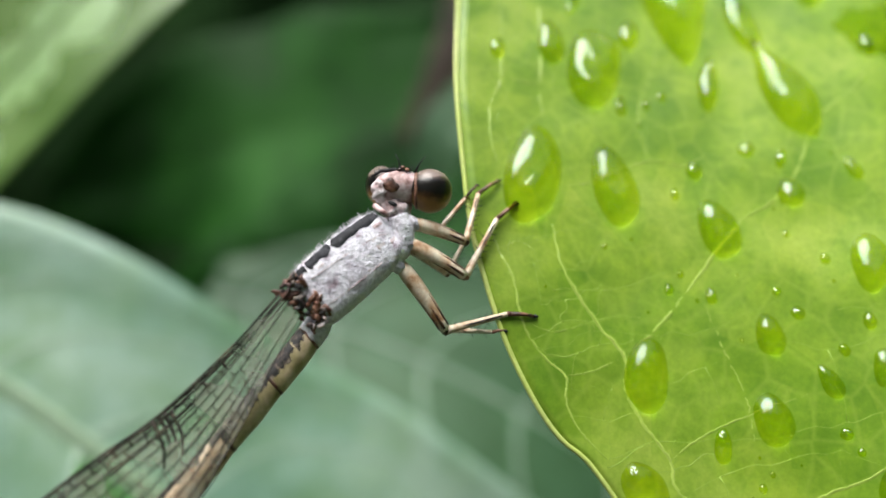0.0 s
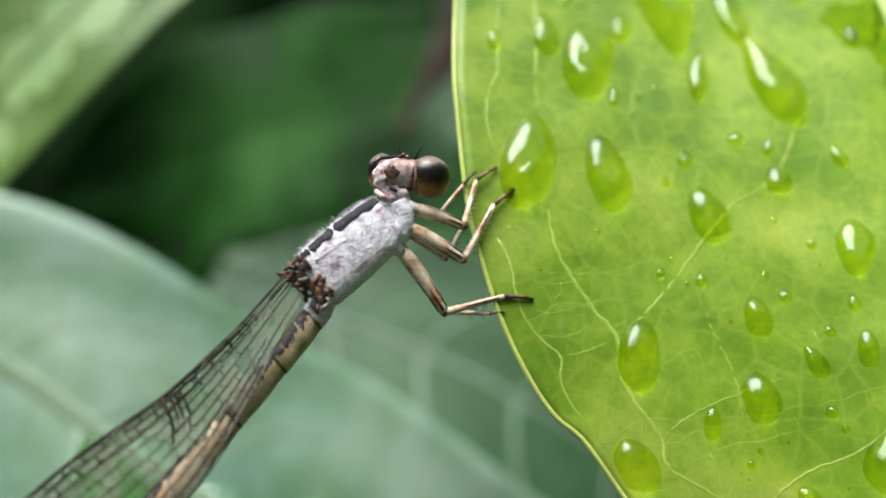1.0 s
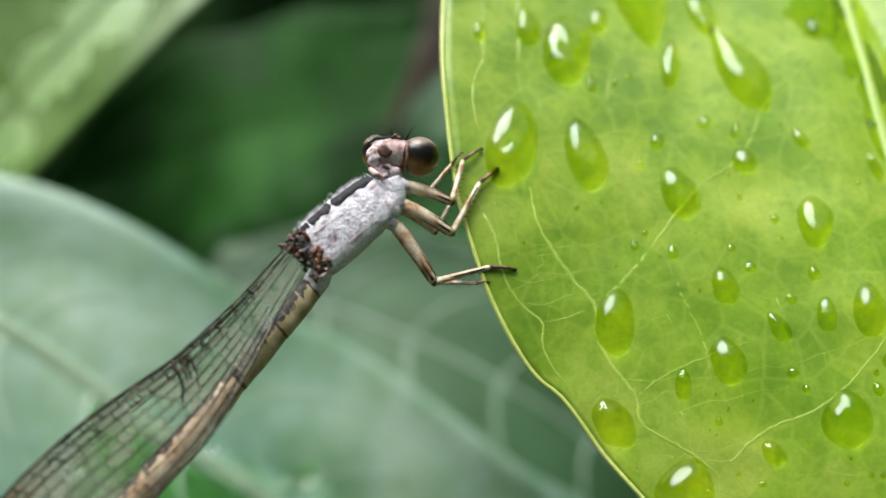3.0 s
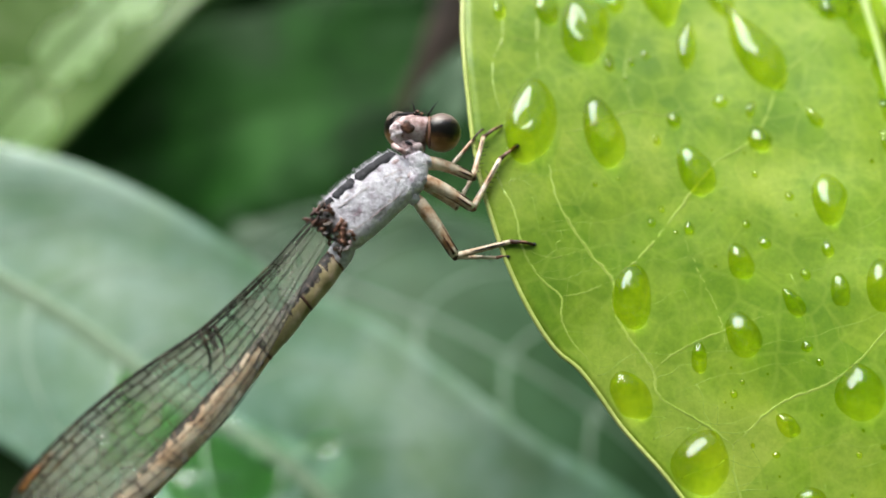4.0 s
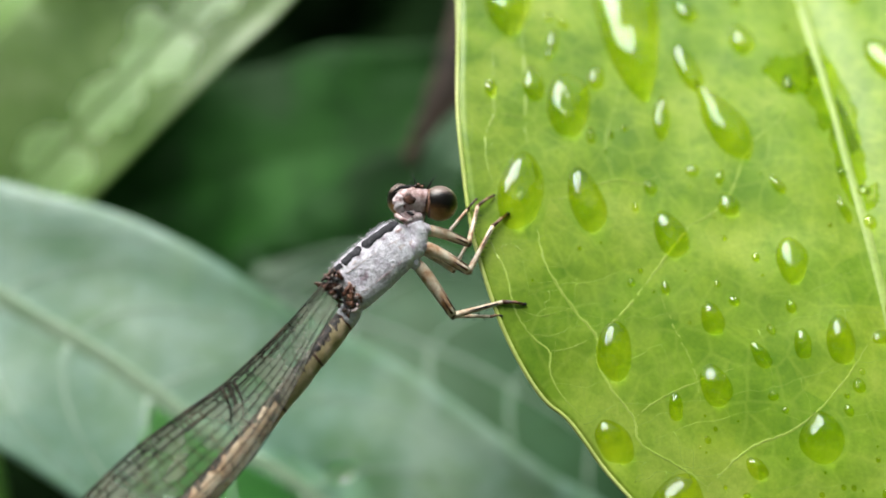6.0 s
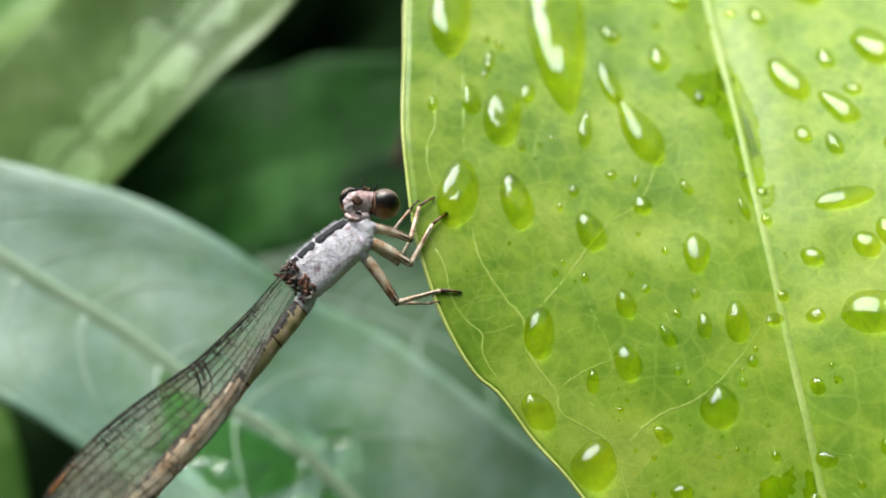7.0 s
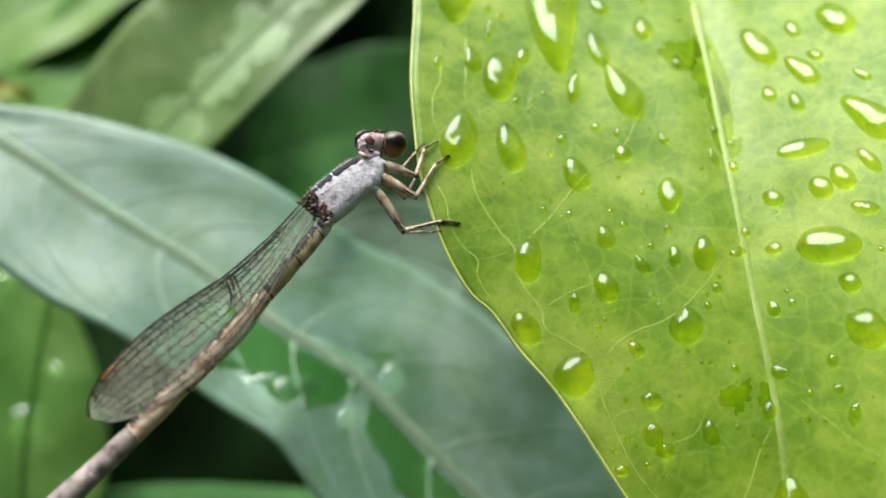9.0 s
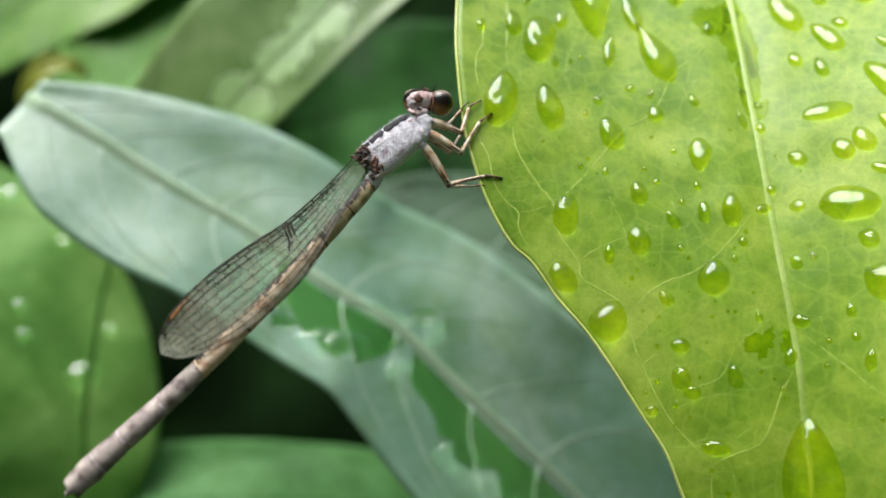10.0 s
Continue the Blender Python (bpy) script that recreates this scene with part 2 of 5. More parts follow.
def membrane_material(name, low, high, tip):
    """Clear wing skin: mostly see-through, thinly milky in blotches and towards the tip, with a soft shine."""
    m, t, b, out = nodes_of(name)
    co = t.nodes.new("ShaderNodeTexCoord")
    sep = t.nodes.new("ShaderNodeSeparateXYZ")
    t.links.new(co.outputs["Generated"], sep.inputs[0])
    far = node(t, "ShaderNodeMapRange")
    for k, v in (("From Min", 0.45), ("From Max", 0.1), ("To Min", 0.0), ("To Max", tip)):
        far.inputs[k].default_value = v
    t.links.new(sep.outputs["X"], far.inputs["Value"])
    cell = node(t, "ShaderNodeTexVoronoi", Scale=1000.0)
    t.links.new(co.outputs["Object"], cell.inputs["Vector"])
    tone = t.nodes.new("ShaderNodeSeparateColor")
    t.links.new(cell.outputs["Color"], tone.inputs[0])
    mixed = t.nodes.new("ShaderNodeMath")
    mixed.operation = "MULTIPLY_ADD"
    mixed.inputs[1].default_value = 0.45
    t.links.new(tone.outputs[0], mixed.inputs[0])
    t.links.new(noise_tex(t, 420.0, 4), mixed.inputs[2])
    blot = ramp(t, mixed.outputs[0], [(0.55, (low,) * 3), (0.92, (high,) * 3)])
    milky = t.nodes.new("ShaderNodeMath")
    milky.operation = "ADD"
    t.links.new(blot, milky.inputs[0])
    t.links.new(far.outputs[0], milky.inputs[1])
    t.links.new(ramp(t, noise_tex(t, 350.0, 3), [(0.35, (0.92, 0.86, 0.68)), (0.65, (0.97, 0.97, 0.92))]), b.inputs["Base Color"])
    b.inputs["Roughness"].default_value = 0.3
    glow = node(t, "ShaderNodeBsdfTranslucent", Color=(0.97, 0.95, 0.84, 1))
    milk = node(t, "ShaderNodeMixShader", Fac=0.65)
    t.links.new(b.outputs[0], milk.inputs[1])
    t.links.new(glow.outputs[0], milk.inputs[2])
    clear = node(t, "ShaderNodeBsdfTransparent", Color=(0.99, 0.995, 0.985, 1))
    mx = t.nodes.new("ShaderNodeMixShader")
    t.links.new(milky.outputs[0], mx.inputs[0])
    t.links.new(clear.outputs[0], mx.inputs[1])
    t.links.new(milk.outputs[0], mx.inputs[2])
    t.links.new(mx.outputs[0], out.inputs["Surface"])
    return m


M_EYE = eye_material()
M_SKIN = membrane_material("wing_membrane", 0.04, 0.30, 0.18)
M_THIN = membrane_material("clear_wing_membrane", 0.0, 0.04, 0.10)


# ---------------------------------------------------------------- mesh helpers
ORIGIN = {}


def thing(name, at, label, category, group="", kind=""):
    """An Empty at its base (millimetres) that parents the parts."""
    ob = new(name)
    ob.empty_display_size = 0.002
    ob.location = Vector(at) * MM
    ORIGIN[ob.name] = Vector(at)
    return tagged(ob, label, category, group, kind)


def part(name, bm, material, parent, label="", kind=""):
    """Links a bmesh in millimetres as one mesh object under a thing or a part."""
    top = parent
    while top.parent:
        top = top.parent
    bmesh.ops.translate(bm, verts=bm.verts, vec=-ORIGIN[top.name])
    bmesh.ops.scale(bm, verts=bm.verts, vec=(MM, MM, MM))
    bmesh.ops.recalc_face_normals(bm, faces=bm.faces)
    for f in bm.faces:
        f.smooth = True
    me = bpy.data.meshes.new(name)
    bm.to_mesh(me)
    bm.free()
    me.materials.append(material)
    ob = new(name, me)
    ob.parent = parent
    return tagged(ob, label, kind=kind)


def spline(points, n):
    """n + 1 points on a Catmull-Rom curve through the control points (tuples of any length)."""
    p = np.array(points, float)
    p = np.vstack([2 * p[0] - p[1], p, 2 * p[-1] - p[-2]])
    out = []
    for i in range(n + 1):
        s = i / n * (len(p) - 3)
        k = min(int(s), len(p) - 4)
        u = s - k
        a, b, c, d = p[k:k + 4]
        out.append(tuple((0.5 * (2 * b + (c - a) * u + (2 * a - 5 * b + 4 * c - d) * u * u + (3 * b - a - 3 * c + d) * u ** 3)).tolist()))
    return out


def at_curve(points, x):
    """Smooth value at x of a curve through (x, value) control points with rising x."""
    xs = [p[0] for p in points]
    x = min(max(x, xs[0]), xs[-1])
    k = min(max(int(np.searchsorted(xs, x)) - 1, 0), len(xs) - 2)
    u = (x - xs[k]) / (xs[k + 1] - xs[k])

    def slope(i):
        lo, hi = max(i - 1, 0), min(i + 1, len(xs) - 1)
        return (points[hi][1] - points[lo][1]) / (xs[hi] - xs[lo])
    h = xs[k + 1] - xs[k]
    a, b = points[k][1], points[k + 1][1]
    return (a * (1 + 2 * u) * (1 - u) ** 2 + b * u * u * (3 - 2 * u) + h * (slope(k) * u * (1 - u) ** 2 - slope(k + 1) * u * u * (1 - u)))


def loft(bm, rings):
    """Skin over rings of equal count, closed by a fan at both ends."""
    rows = [[bm.verts.new(p) for p in ring] for ring in rings]
    n = len(rows[0])
    for a, b in zip(rows, rows[1:]):
        for i in range(n):
            bm.faces.new((a[i], a[(i + 1) % n], b[(i + 1) % n], b[i]))
    for row in (rows[0], rows[-1]):
        c = bm.verts.new(sum((v.co for v in row), Vector()) / n)
        for i in range(n):
            bm.faces.new((row[i], row[(i + 1) % n], c))
    return bm


def tube(path, radii, up=(0, -1, 0), sides=10, flat=1.0, bm=None):
    """A round or flattened rod along a path; radii: one value per point, or one for all."""
    bm = bm or bmesh.new()
    pts = [Vector(p) for p in path]
    if not hasattr(radii, "__len__"):
        radii = [radii] * len(pts)
    rings = []
    for i, p in enumerate(pts):
        way = (pts[min(i + 1, len(pts) - 1)] - pts[max(i - 1, 0)]).normalized()
        side = way.cross(Vector(up)).normalized()
        top = side.cross(way).normalized()
        rings.append([p + radii[i] * (math.cos(a) * side + flat * math.sin(a) * top) for a in (2 * math.pi * k / sides for k in range(sides))])
    return loft(bm, rings)


def ball(centre, radii, turn=None, segments=28, rings=18, bm=None, rough=0.0, lumps=2.3):
    bm = bm or bmesh.new()
    m = Matrix.Translation(centre) @ (turn or Matrix()) @ Matrix.Diagonal((*radii, 1))
    made = bmesh.ops.create_uvsphere(bm, u_segments=segments, v_segments=rings, radius=1, matrix=m)
    if rough:
        for v in made["verts"]:
            v.co += (v.co - Vector(centre)) * rough * noise.noise(v.co * lumps)
    return bm


# ---------------------------------------------------------------- the setting
def setting():
    bm = bmesh.new()
    bmesh.ops.create_grid(bm, x_segments=60, y_segments=60, size=60.0, matrix=Matrix.Translation((0, 0, -0.45)))
    for v in bm.verts:
        v.co.z += 0.02 * noise.noise(v.co * 0.7)
    me = bpy.data.meshes.new("ground")
    bm.to_mesh(me)
    bm.free()
    me.materials.append(M_EARTH)
    tagged(new("ground", me), "damp dark earth under the plants", "ground", kind="structure")
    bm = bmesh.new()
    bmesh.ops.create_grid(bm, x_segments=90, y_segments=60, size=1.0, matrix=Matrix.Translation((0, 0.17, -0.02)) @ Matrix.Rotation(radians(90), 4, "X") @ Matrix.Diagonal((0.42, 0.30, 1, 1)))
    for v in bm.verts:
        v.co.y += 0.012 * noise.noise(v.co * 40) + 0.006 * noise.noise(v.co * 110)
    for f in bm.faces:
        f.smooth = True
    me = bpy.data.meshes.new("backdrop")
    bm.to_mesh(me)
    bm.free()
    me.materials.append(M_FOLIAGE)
    tagged(new("backdrop", me), "foliage backdrop sheet far behind, shade between leaves put into its colour", "foliage", kind="structure")


def thicket():
    """Unseen bushes added all round, open to the sky: countless leaves in one mesh."""
    rng = random.Random(77)
    bm = bmesh.new()
    for i in range(9000):
        a, r = rng.uniform(0, 2 * math.pi), rng.uniform(0.9, 1.6)
        # The ragged crest blocks low sky and shapes the highlights in the drops.
        crest = radians(46 + 14 * noise.noise(Vector((math.cos(a) * 2.2, math.sin(a) * 2.2, 4))) + 14 * noise.noise(Vector((math.cos(a) * 7, math.sin(a) * 7, 8))))
        z = -0.43 + (r * math.tan(crest) + 0.43) * rng.random() ** 0.8
        c = Vector((r * math.cos(a), 0.05 + r * math.sin(a), z))
        turn = Euler((rng.uniform(-0.9, 0.9), rng.uniform(-0.9, 0.9), rng.uniform(0, 6.3))).to_matrix()
        long, wide = rng.uniform(0.06, 0.12), rng.uniform(0.02, 0.04)
        ring = [bm.verts.new(c + turn @ Vector((x * long, y * wide, -0.25 * long * x * x))) for x, y in ((-1, 0), (-0.3, 0.9), (0.35, 0.8), (1, 0), (0.35, -0.8), (-0.3, -0.9))]
        bm.faces.new(ring)
    me = bpy.data.meshes.new("thicket")
    bm.to_mesh(me)
    bm.free()
    me.materials.append(M_LOW)
    tagged(new("thicket", me), "unseen leafy bushes added all round to shape the reflections", "bushes", kind="stuff")


setting()
thicket()


# ---------------------------------------------------------------- the wet lime-green leaf
def leaf_y(x, z):
    """Depth of the leaf's front face."""
    a, b = x / 10, z / 10
    b = max(min(b, 3.2), -3.2)
    return 39.165 + 2.674 * a + 2.923 * b - 0.924 * a * a + 0.624 * a * b + 0.776 * b * b


EDGE = [(-32, 23.4), (-30.5, 20.4), (-28, 18.0), (-24.3, 16.1), (-21.3, 14.9), (-19.1, 13.5), (-16.1, 11.6), (-13.5, 9.8), (-11.1, 7.7), (-9.4, 6.5), (-8.4, 5.7), (-7.7, 4.8), (-6.1, 3.7), (-3.8, 2.6), (-1.4, 1.8), (1.0, 1.2), (4.6, 0.8), (7.7, 0.6), (12, 0.75), (19, 1.1), (22, 2.3), (25, 6.5), (27, 13.0), (28, 21.0)]
RIB = [(-32, 24.4), (-22.6, 24.0), (-14.2, 23.6), (-7.3, 23.05), (1.5, 22.75), (7.2, 22.7), (15, 22.85), (19, 23.1), (28, 23.6)]


def rib_x(z):
    return at_curve(RIB, z)


def edge_x(z):
    return at_curve(EDGE, z)


def leaf_face(x, z, out=0.0):
    """A point on the leaf's front, lifted by out towards the viewer; the rib lies in a shallow groove."""
    groove = 0.5 * math.exp(-((x - rib_x(z)) / 1.6) ** 2)
    return Vector((x, leaf_y(x, z) + groove - out + 0.10 * noise.noise(Vector((x * 0.35, z * 0.35, 0))), z))


def on_leaf(points, n, out):
    return [leaf_face(p[0], p[1], out) for p in spline(points, n)]


def lime_leaf():
    leaf = thing("leaf", (22.3, 53, 28), "bright lime-green glossy leaf covered with rain drops", "leaf")
    bm = bmesh.new()
    rows, cols = 190, 84
    front, back = [], []
    for i in range(rows + 1):
        z = -32 + 60 * i / rows
        lo, mid = edge_x(z), rib_x(z)
        hi = 2 * mid - lo + 1.0
        f, b = [], []
        for j in range(cols + 1):
            q = j / cols
            x = lo + (hi - lo) * q
            thick = 0.14 * min(1.0, 12 * q * (1 - q)) + 0.02
            p = leaf_face(x, z)
            f.append(bm.verts.new(p))
            b.append(bm.verts.new(p + Vector((0, 2 * thick, 0))))
        front.append(f)
        back.append(b)
    for i in range(rows):
        for j in range(cols):
            bm.faces.new((front[i][j], front[i][j + 1], front[i + 1][j + 1], front[i + 1][j]))
            bm.faces.new((back[i][j], back[i + 1][j], back[i + 1][j + 1], back[i][j + 1]))
        bm.faces.new((front[i][0], front[i + 1][0], back[i + 1][0], back[i][0]))
        bm.faces.new((front[i][cols], back[i][cols], back[i + 1][cols], front[i + 1][cols]))
    for k in (0, rows):
        for j in range(cols):
            bm.faces.new((front[k][j], back[k][j], back[k][j + 1], front[k][j + 1]))
    part("blade", bm, M_LEAF, leaf)
    rim = [Vector((edge_x(z) - 0.02, leaf_face(edge_x(z), z).y + 0.06, z)) for z in np.linspace(-32, 28, 190).tolist()]
    part("rim", tube(rim, 0.11, sides=10), M_RIM, leaf, "pale yellow-green leaf margin")
    rib = [leaf_face(rib_x(z), z, 0.02) for z in np.linspace(-32, 28, 120).tolist()]
    part("midrib", tube(rib, [0.20 + 0.12 * i / 119 for i in range(120)], sides=12, flat=0.3), M_RIB, leaf, "pale midrib")
    veins = [
        ([(2.7, 11.7), (2.6, 7.8), (2.1, 6.5), (2.1, 4.9), (2.4, 3.4)], 0.07), ([(2.6, 7.8), (3.6, 7.5), (4.4, 7.4)], 0.05),
        ([(4.6, 13.5), (4.5, 10.6), (4.4, 7.4), (4.4, 5.3)], 0.07),
        ([(4.6, 1.1), (5.1, -0.9), (6.3, -3.0), (7.5, -4.5), (7.5, -5.8), (8.0, -6.9), (9.2, -8.6), (9.5, -9.8), (11.6, -11.1), (12.7, -11.9)], 0.12),
        ([(7.5, -4.5), (9.0, -3.3), (10.5, -1.7), (12.9, 1.1), (14.3, 1.9), (15.5, 3.0), (17.3, 6.0), (19.6, 8.0), (22.3, 12.0)], 0.10),
        ([(5.3, 2.7), (6.8, 3.0), (9.1, 3.9), (10.7, 3.7), (12.0, 4.3)], 0.08), ([(9.1, 3.9), (8.9, 6.2), (9.6, 7.9), (11.0, 12.0)], 0.05),
        ([(1.9, 1.2), (2.3, 0.0), (2.9, -1.2), (3.3, -3.1), (4.1, -4.4), (5.0, -5.2), (5.0, -6.2), (5.5, -7.3), (6.6, -8.5)], 0.09),
        ([(5.0, -5.2), (6.2, -5.0), (7.4, -4.5)], 0.06), ([(9.2, -8.6), (10.5, -7.7), (12.6, -6.8), (15.0, -6.0)], 0.07),
        ([(11.0, -2.2), (11.7, -4.2), (12.3, -5.6), (12.6, -6.8), (12.7, -8.6)], 0.045), ([(12.7, -11.9), (14.9, -10.1), (17.3, -9.1), (19.7, -7.1), (22.6, -3.6)], 0.10),
        ([(12.7, -11.9), (12.8, -13.8), (13.9, -16.8), (15.4, -19.4), (17.9, -22.0)], 0.09), ([(17.9, -22.0), (19.3, -21.3), (21.1, -20.3), (22.4, -17.3), (23.5, -15.4)], 0.10),
        ([(17.9, -22.0), (17.9, -24.2), (19.0, -28.0)], 0.08), ([(24.0, -13.2), (26.4, -15.3), (28.4, -17.0), (32.0, -18.0)], 0.06),
        ([(16.1, -17.1), (18.5, -16.3), (19.9, -14.0), (23.2, -11.5)], 0.06), ([(2.3, 0.0), (3.2, 0.3), (4.0, -0.2)], 0.04), ([(6.3, -3.0), (4.6, -3.4), (3.4, -3.0)], 0.04),
    ]
    for points, r in veins:
        n = 10 * len(points)
        path = [p + Vector((0.11 * noise.noise(Vector((i * 0.7, n + points[0][0], 0))), 0, 0.11 * noise.noise(Vector((i * 0.7, 9, points[0][1]))))) for i, p in enumerate(on_leaf(points, n, 0.0))]
        part("vein", tube(path, [0.80 * r * (1.0 - 0.35 * i / n) * min(1.0, 0.12 + i / 12, 0.12 + (n - i) / 12) for i in range(n + 1)], sides=10, flat=0.16), M_VEIN, leaf, "pale yellow-green vein")
    rng = random.Random(12)
    for cell, reach, thin, thick in ((2.5, 40.0, 0.006, 0.018), (1.45, 4.5, 0.008, 0.022)):
        bm, knots = bmesh.new(), {}

        def knot(i, j):
            if (i, j) not in knots:
                x = i * cell * 0.95 - 3 + rng.uniform(-0.28, 0.28) * cell
                z = j * cell * 0.9 - 34 + 0.35 * x * (0.4 if j % 2 else 0.5) + rng.uniform(-0.28, 0.28) * cell
                knots[i, j] = (x, z)
            return knots[i, j]
        for j in range(int(70 / cell)):
            for i in range(int(45 / cell)):
                a = knot(i, j)
                for b in [knot(i + 1, j)] + ([knot(i, j + 1)] if (i + j) % 2 else []):
                    if not (edge_x(a[1]) + 0.5 < a[0] < 38 and edge_x(b[1]) + 0.5 < b[0] < 38 and -31 < min(a[1], b[1]) and max(a[1], b[1]) < 22 and a[0] < edge_x(a[1]) + reach):
                        continue
                    path = [(a[0] + (b[0] - a[0]) * u + w * rng.uniform(-0.14, 0.14), a[1] + (b[1] - a[1]) * u + w * rng.uniform(-0.14, 0.14)) for u, w in ((0, 0), (0.25, 1), (0.5, 1), (0.75, 1), (1, 0))]
                    tube(on_leaf(path, 8, -0.002), rng.uniform(thin, thick), sides=6, flat=0.3, bm=bm)
        part("vein_net", bm, M_FINE, leaf, "net of hair-fine veins", "stuff")
    return leaf


LEAF = lime_leaf()


# ---------------------------------------------------------------- rain drops on it: x, z, width, height, lean in degrees
def drop_mesh(x, z, w, h, lean, tall, odd, foot, seed, taper=0.0, rings=16, sides=44):
    """Closed dome of water standing on a surface; foot(x, z, out) gives places on that surface. It sags towards its lower end."""
    bm = bmesh.new()
    lean = -lean if h >= w else lean
    c, s = math.cos(radians(lean)), math.sin(radians(lean))
    height = tall * min(w, h)

    def outline(a):
        r = 1 + odd * noise.noise(Vector((math.cos(a) * 1.1 + seed * 7.3, math.sin(a) * 1.1, seed * 3.1)))
        if odd > 0.5:
            r += 0.35 * noise.noise(Vector((math.cos(a) * 3.7, math.sin(a) * 3.7, seed * 1.9)))
        dx, dz = math.cos(a) * w / 2, math.sin(a) * h / 2
        if h > 2.2 * w:
            dx *= abs(math.cos(a)) ** 0.35
        if taper:
            dx *= 1 - taper * math.sin(a)
        elif h > 1.15 * w:
            dx *= 1 - 0.16 * math.sin(a) * min(h / w - 1, 1.2)
        return r * (c * dx - s * dz), r * (s * dx + c * dz)
    cap = bm.verts.new(foot(x, z, height))
    shells = []
    for k in range(1, rings + 1):
        rho = math.sin(0.5 * math.pi * k / rings)
        row = []
        for i in range(sides):
            a = 2 * math.pi * i / sides
            dx, dz = outline(a)
            up = height * max(0.0, 1 - rho ** 2.9) ** 0.60 * (1 - 0.14 * rho * math.sin(a))
            up *= 1 + 0.10 * noise.noise(Vector((rho * dx * 1.3 + seed, rho * dz * 1.3, seed)))
            row.append(bm.verts.new(foot(x + rho * dx, z + rho * dz, up)))
        shells.append(row)
    base = []
    for i in range(sides):
        dx, dz = outline(2 * math.pi * i / sides)
        base.append(bm.verts.new(foot(x + 0.99 * dx, z + 0.99 * dz, -0.05)))
    shells.append(base)
    for k in (0.66, 0.33):
        row = []
        for i in range(sides):
            dx, dz = outline(2 * math.pi * i / sides)
            row.append(bm.verts.new(foot(x + k * dx, z + k * dz, -0.06)))
        shells.append(row)
    base = shells[-1]
    under = bm.verts.new(foot(x, z, -0.06))
    for i in range(sides):
        j = (i + 1) % sides
        bm.faces.new((cap, shells[0][i], shells[0][j]))
        bm.faces.new((under, base[j], base[i]))
        for a, b in zip(shells, shells[1:]):
            bm.faces.new((a[i], b[i], b[j], a[j]))
    return bm


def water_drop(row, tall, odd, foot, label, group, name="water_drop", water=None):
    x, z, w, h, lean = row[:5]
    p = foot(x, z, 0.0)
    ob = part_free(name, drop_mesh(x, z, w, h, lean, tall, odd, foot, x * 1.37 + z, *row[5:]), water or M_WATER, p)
    ob.visible_shadow = False   # shadow off, so daylight passes; lime-leaf drops are darkened by tint instead
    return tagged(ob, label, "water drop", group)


def part_free(name, bm, material, origin):
    """One mesh that is a whole thing, its origin at its foot."""
    bmesh.ops.translate(bm, verts=bm.verts, vec=-Vector(origin))
    bmesh.ops.scale(bm, verts=bm.verts, vec=(MM, MM, MM))
    bmesh.ops.recalc_face_normals(bm, faces=bm.faces)
    for f in bm.faces:
        f.smooth = True
    me = bpy.data.meshes.new(name)
    bm.to_mesh(me)
    bm.free()
    me.materials.append(material)
    ob = new(name, me)
    ob.location = Vector(origin) * MM
    return ob


LARGE = [(4.0, 16.9, 3.3, 8.4, 5, 0.1), (7.0, 8.4, 2.6, 4.15, 8, -0.1), (3.9, 3.3, 2.45, 4.4, 8, 0.12), (7.5, 2.8, 2.0, 3.65, -16, 0.18), (16.1, 20.1, 3.18, 3.18, 0), (12.0, 0.9, 1.75, 2.65, -22, 0.12), (8.4, -5.2, 1.85, 3.2, 9, 0.1), (8.1, -9.7, 1.7, 2.35, -36, 0.12), (11.3, -12.6, 2.5, 2.9, 30, 0.25), (18.5, -9.5, 2.0, 2.5, 8, 0.12), (18.3, -0.6, 1.62, 2.6, 10, -0.15), (20.1, -4.7, 1.42, 2.55, 4, 0.1)]
RIGHT = [(26.5, 11.2, 1.95, 3.6, -22, 0.1), (32.5, 13.6, 2.42, 3.12, -8), (29.0, 9.0, 1.70, 2.83, -30), (27.7, 2.8, 3.5, 1.35, 14), (32.3, 4.9, 2.4, 4.1, -34, 0.15), (29.6, 0.5, 1.57, 1.91, 0), (28.2, -0.2, 1.46, 1.67, 0), (27.8, -4.2, 3.89, 2.54, 5), (29.1, -9.6, 2.27, 2.60, 0), (20.5, 18.4, 1.51, 2.51, -30), (23.6, 19.6, 1.69, 2.12, 0), (29.8, 19.0, 2.29, 3.13, -35)]
SMALL = [(15.1, 15.1, 1.42, 1.82, -25), (18.2, 13.1, 1.51, 2.19, 0), (13.7, -3.6, 1.23, 1.76, -8), (13.5, -7.0, 1.56, 2.07, -20), (11.4, -8.0, 0.76, 1.38, 0), (18.2, -4.9, 0.87, 1.56, 0), (16.0, -5.5, 0.87, 1.46, -25), (15.2, -11.0, 0.88, 1.29, -40), (29.3, 12.8, 1.09, 1.76, 0), (26.3, 7.1, 1.04, 1.31, 0), (28.0, 6.4, 1.03, 1.66, 0), (25.1, -0.9, 1.23, 1.23, 0), (31.5, 1.7, 0.98, 1.92, -25), (28.7, -6.7, 1.26, 1.39, 0), (30.5, -1.7, 1.70, 0.95, -10), (25.9, 16.6, 1.07, 1.84, -15), (15.4, 2.5, 1.24, 1.31, -20), (12.4, 7.7, 1.06, 2.84, 10)]
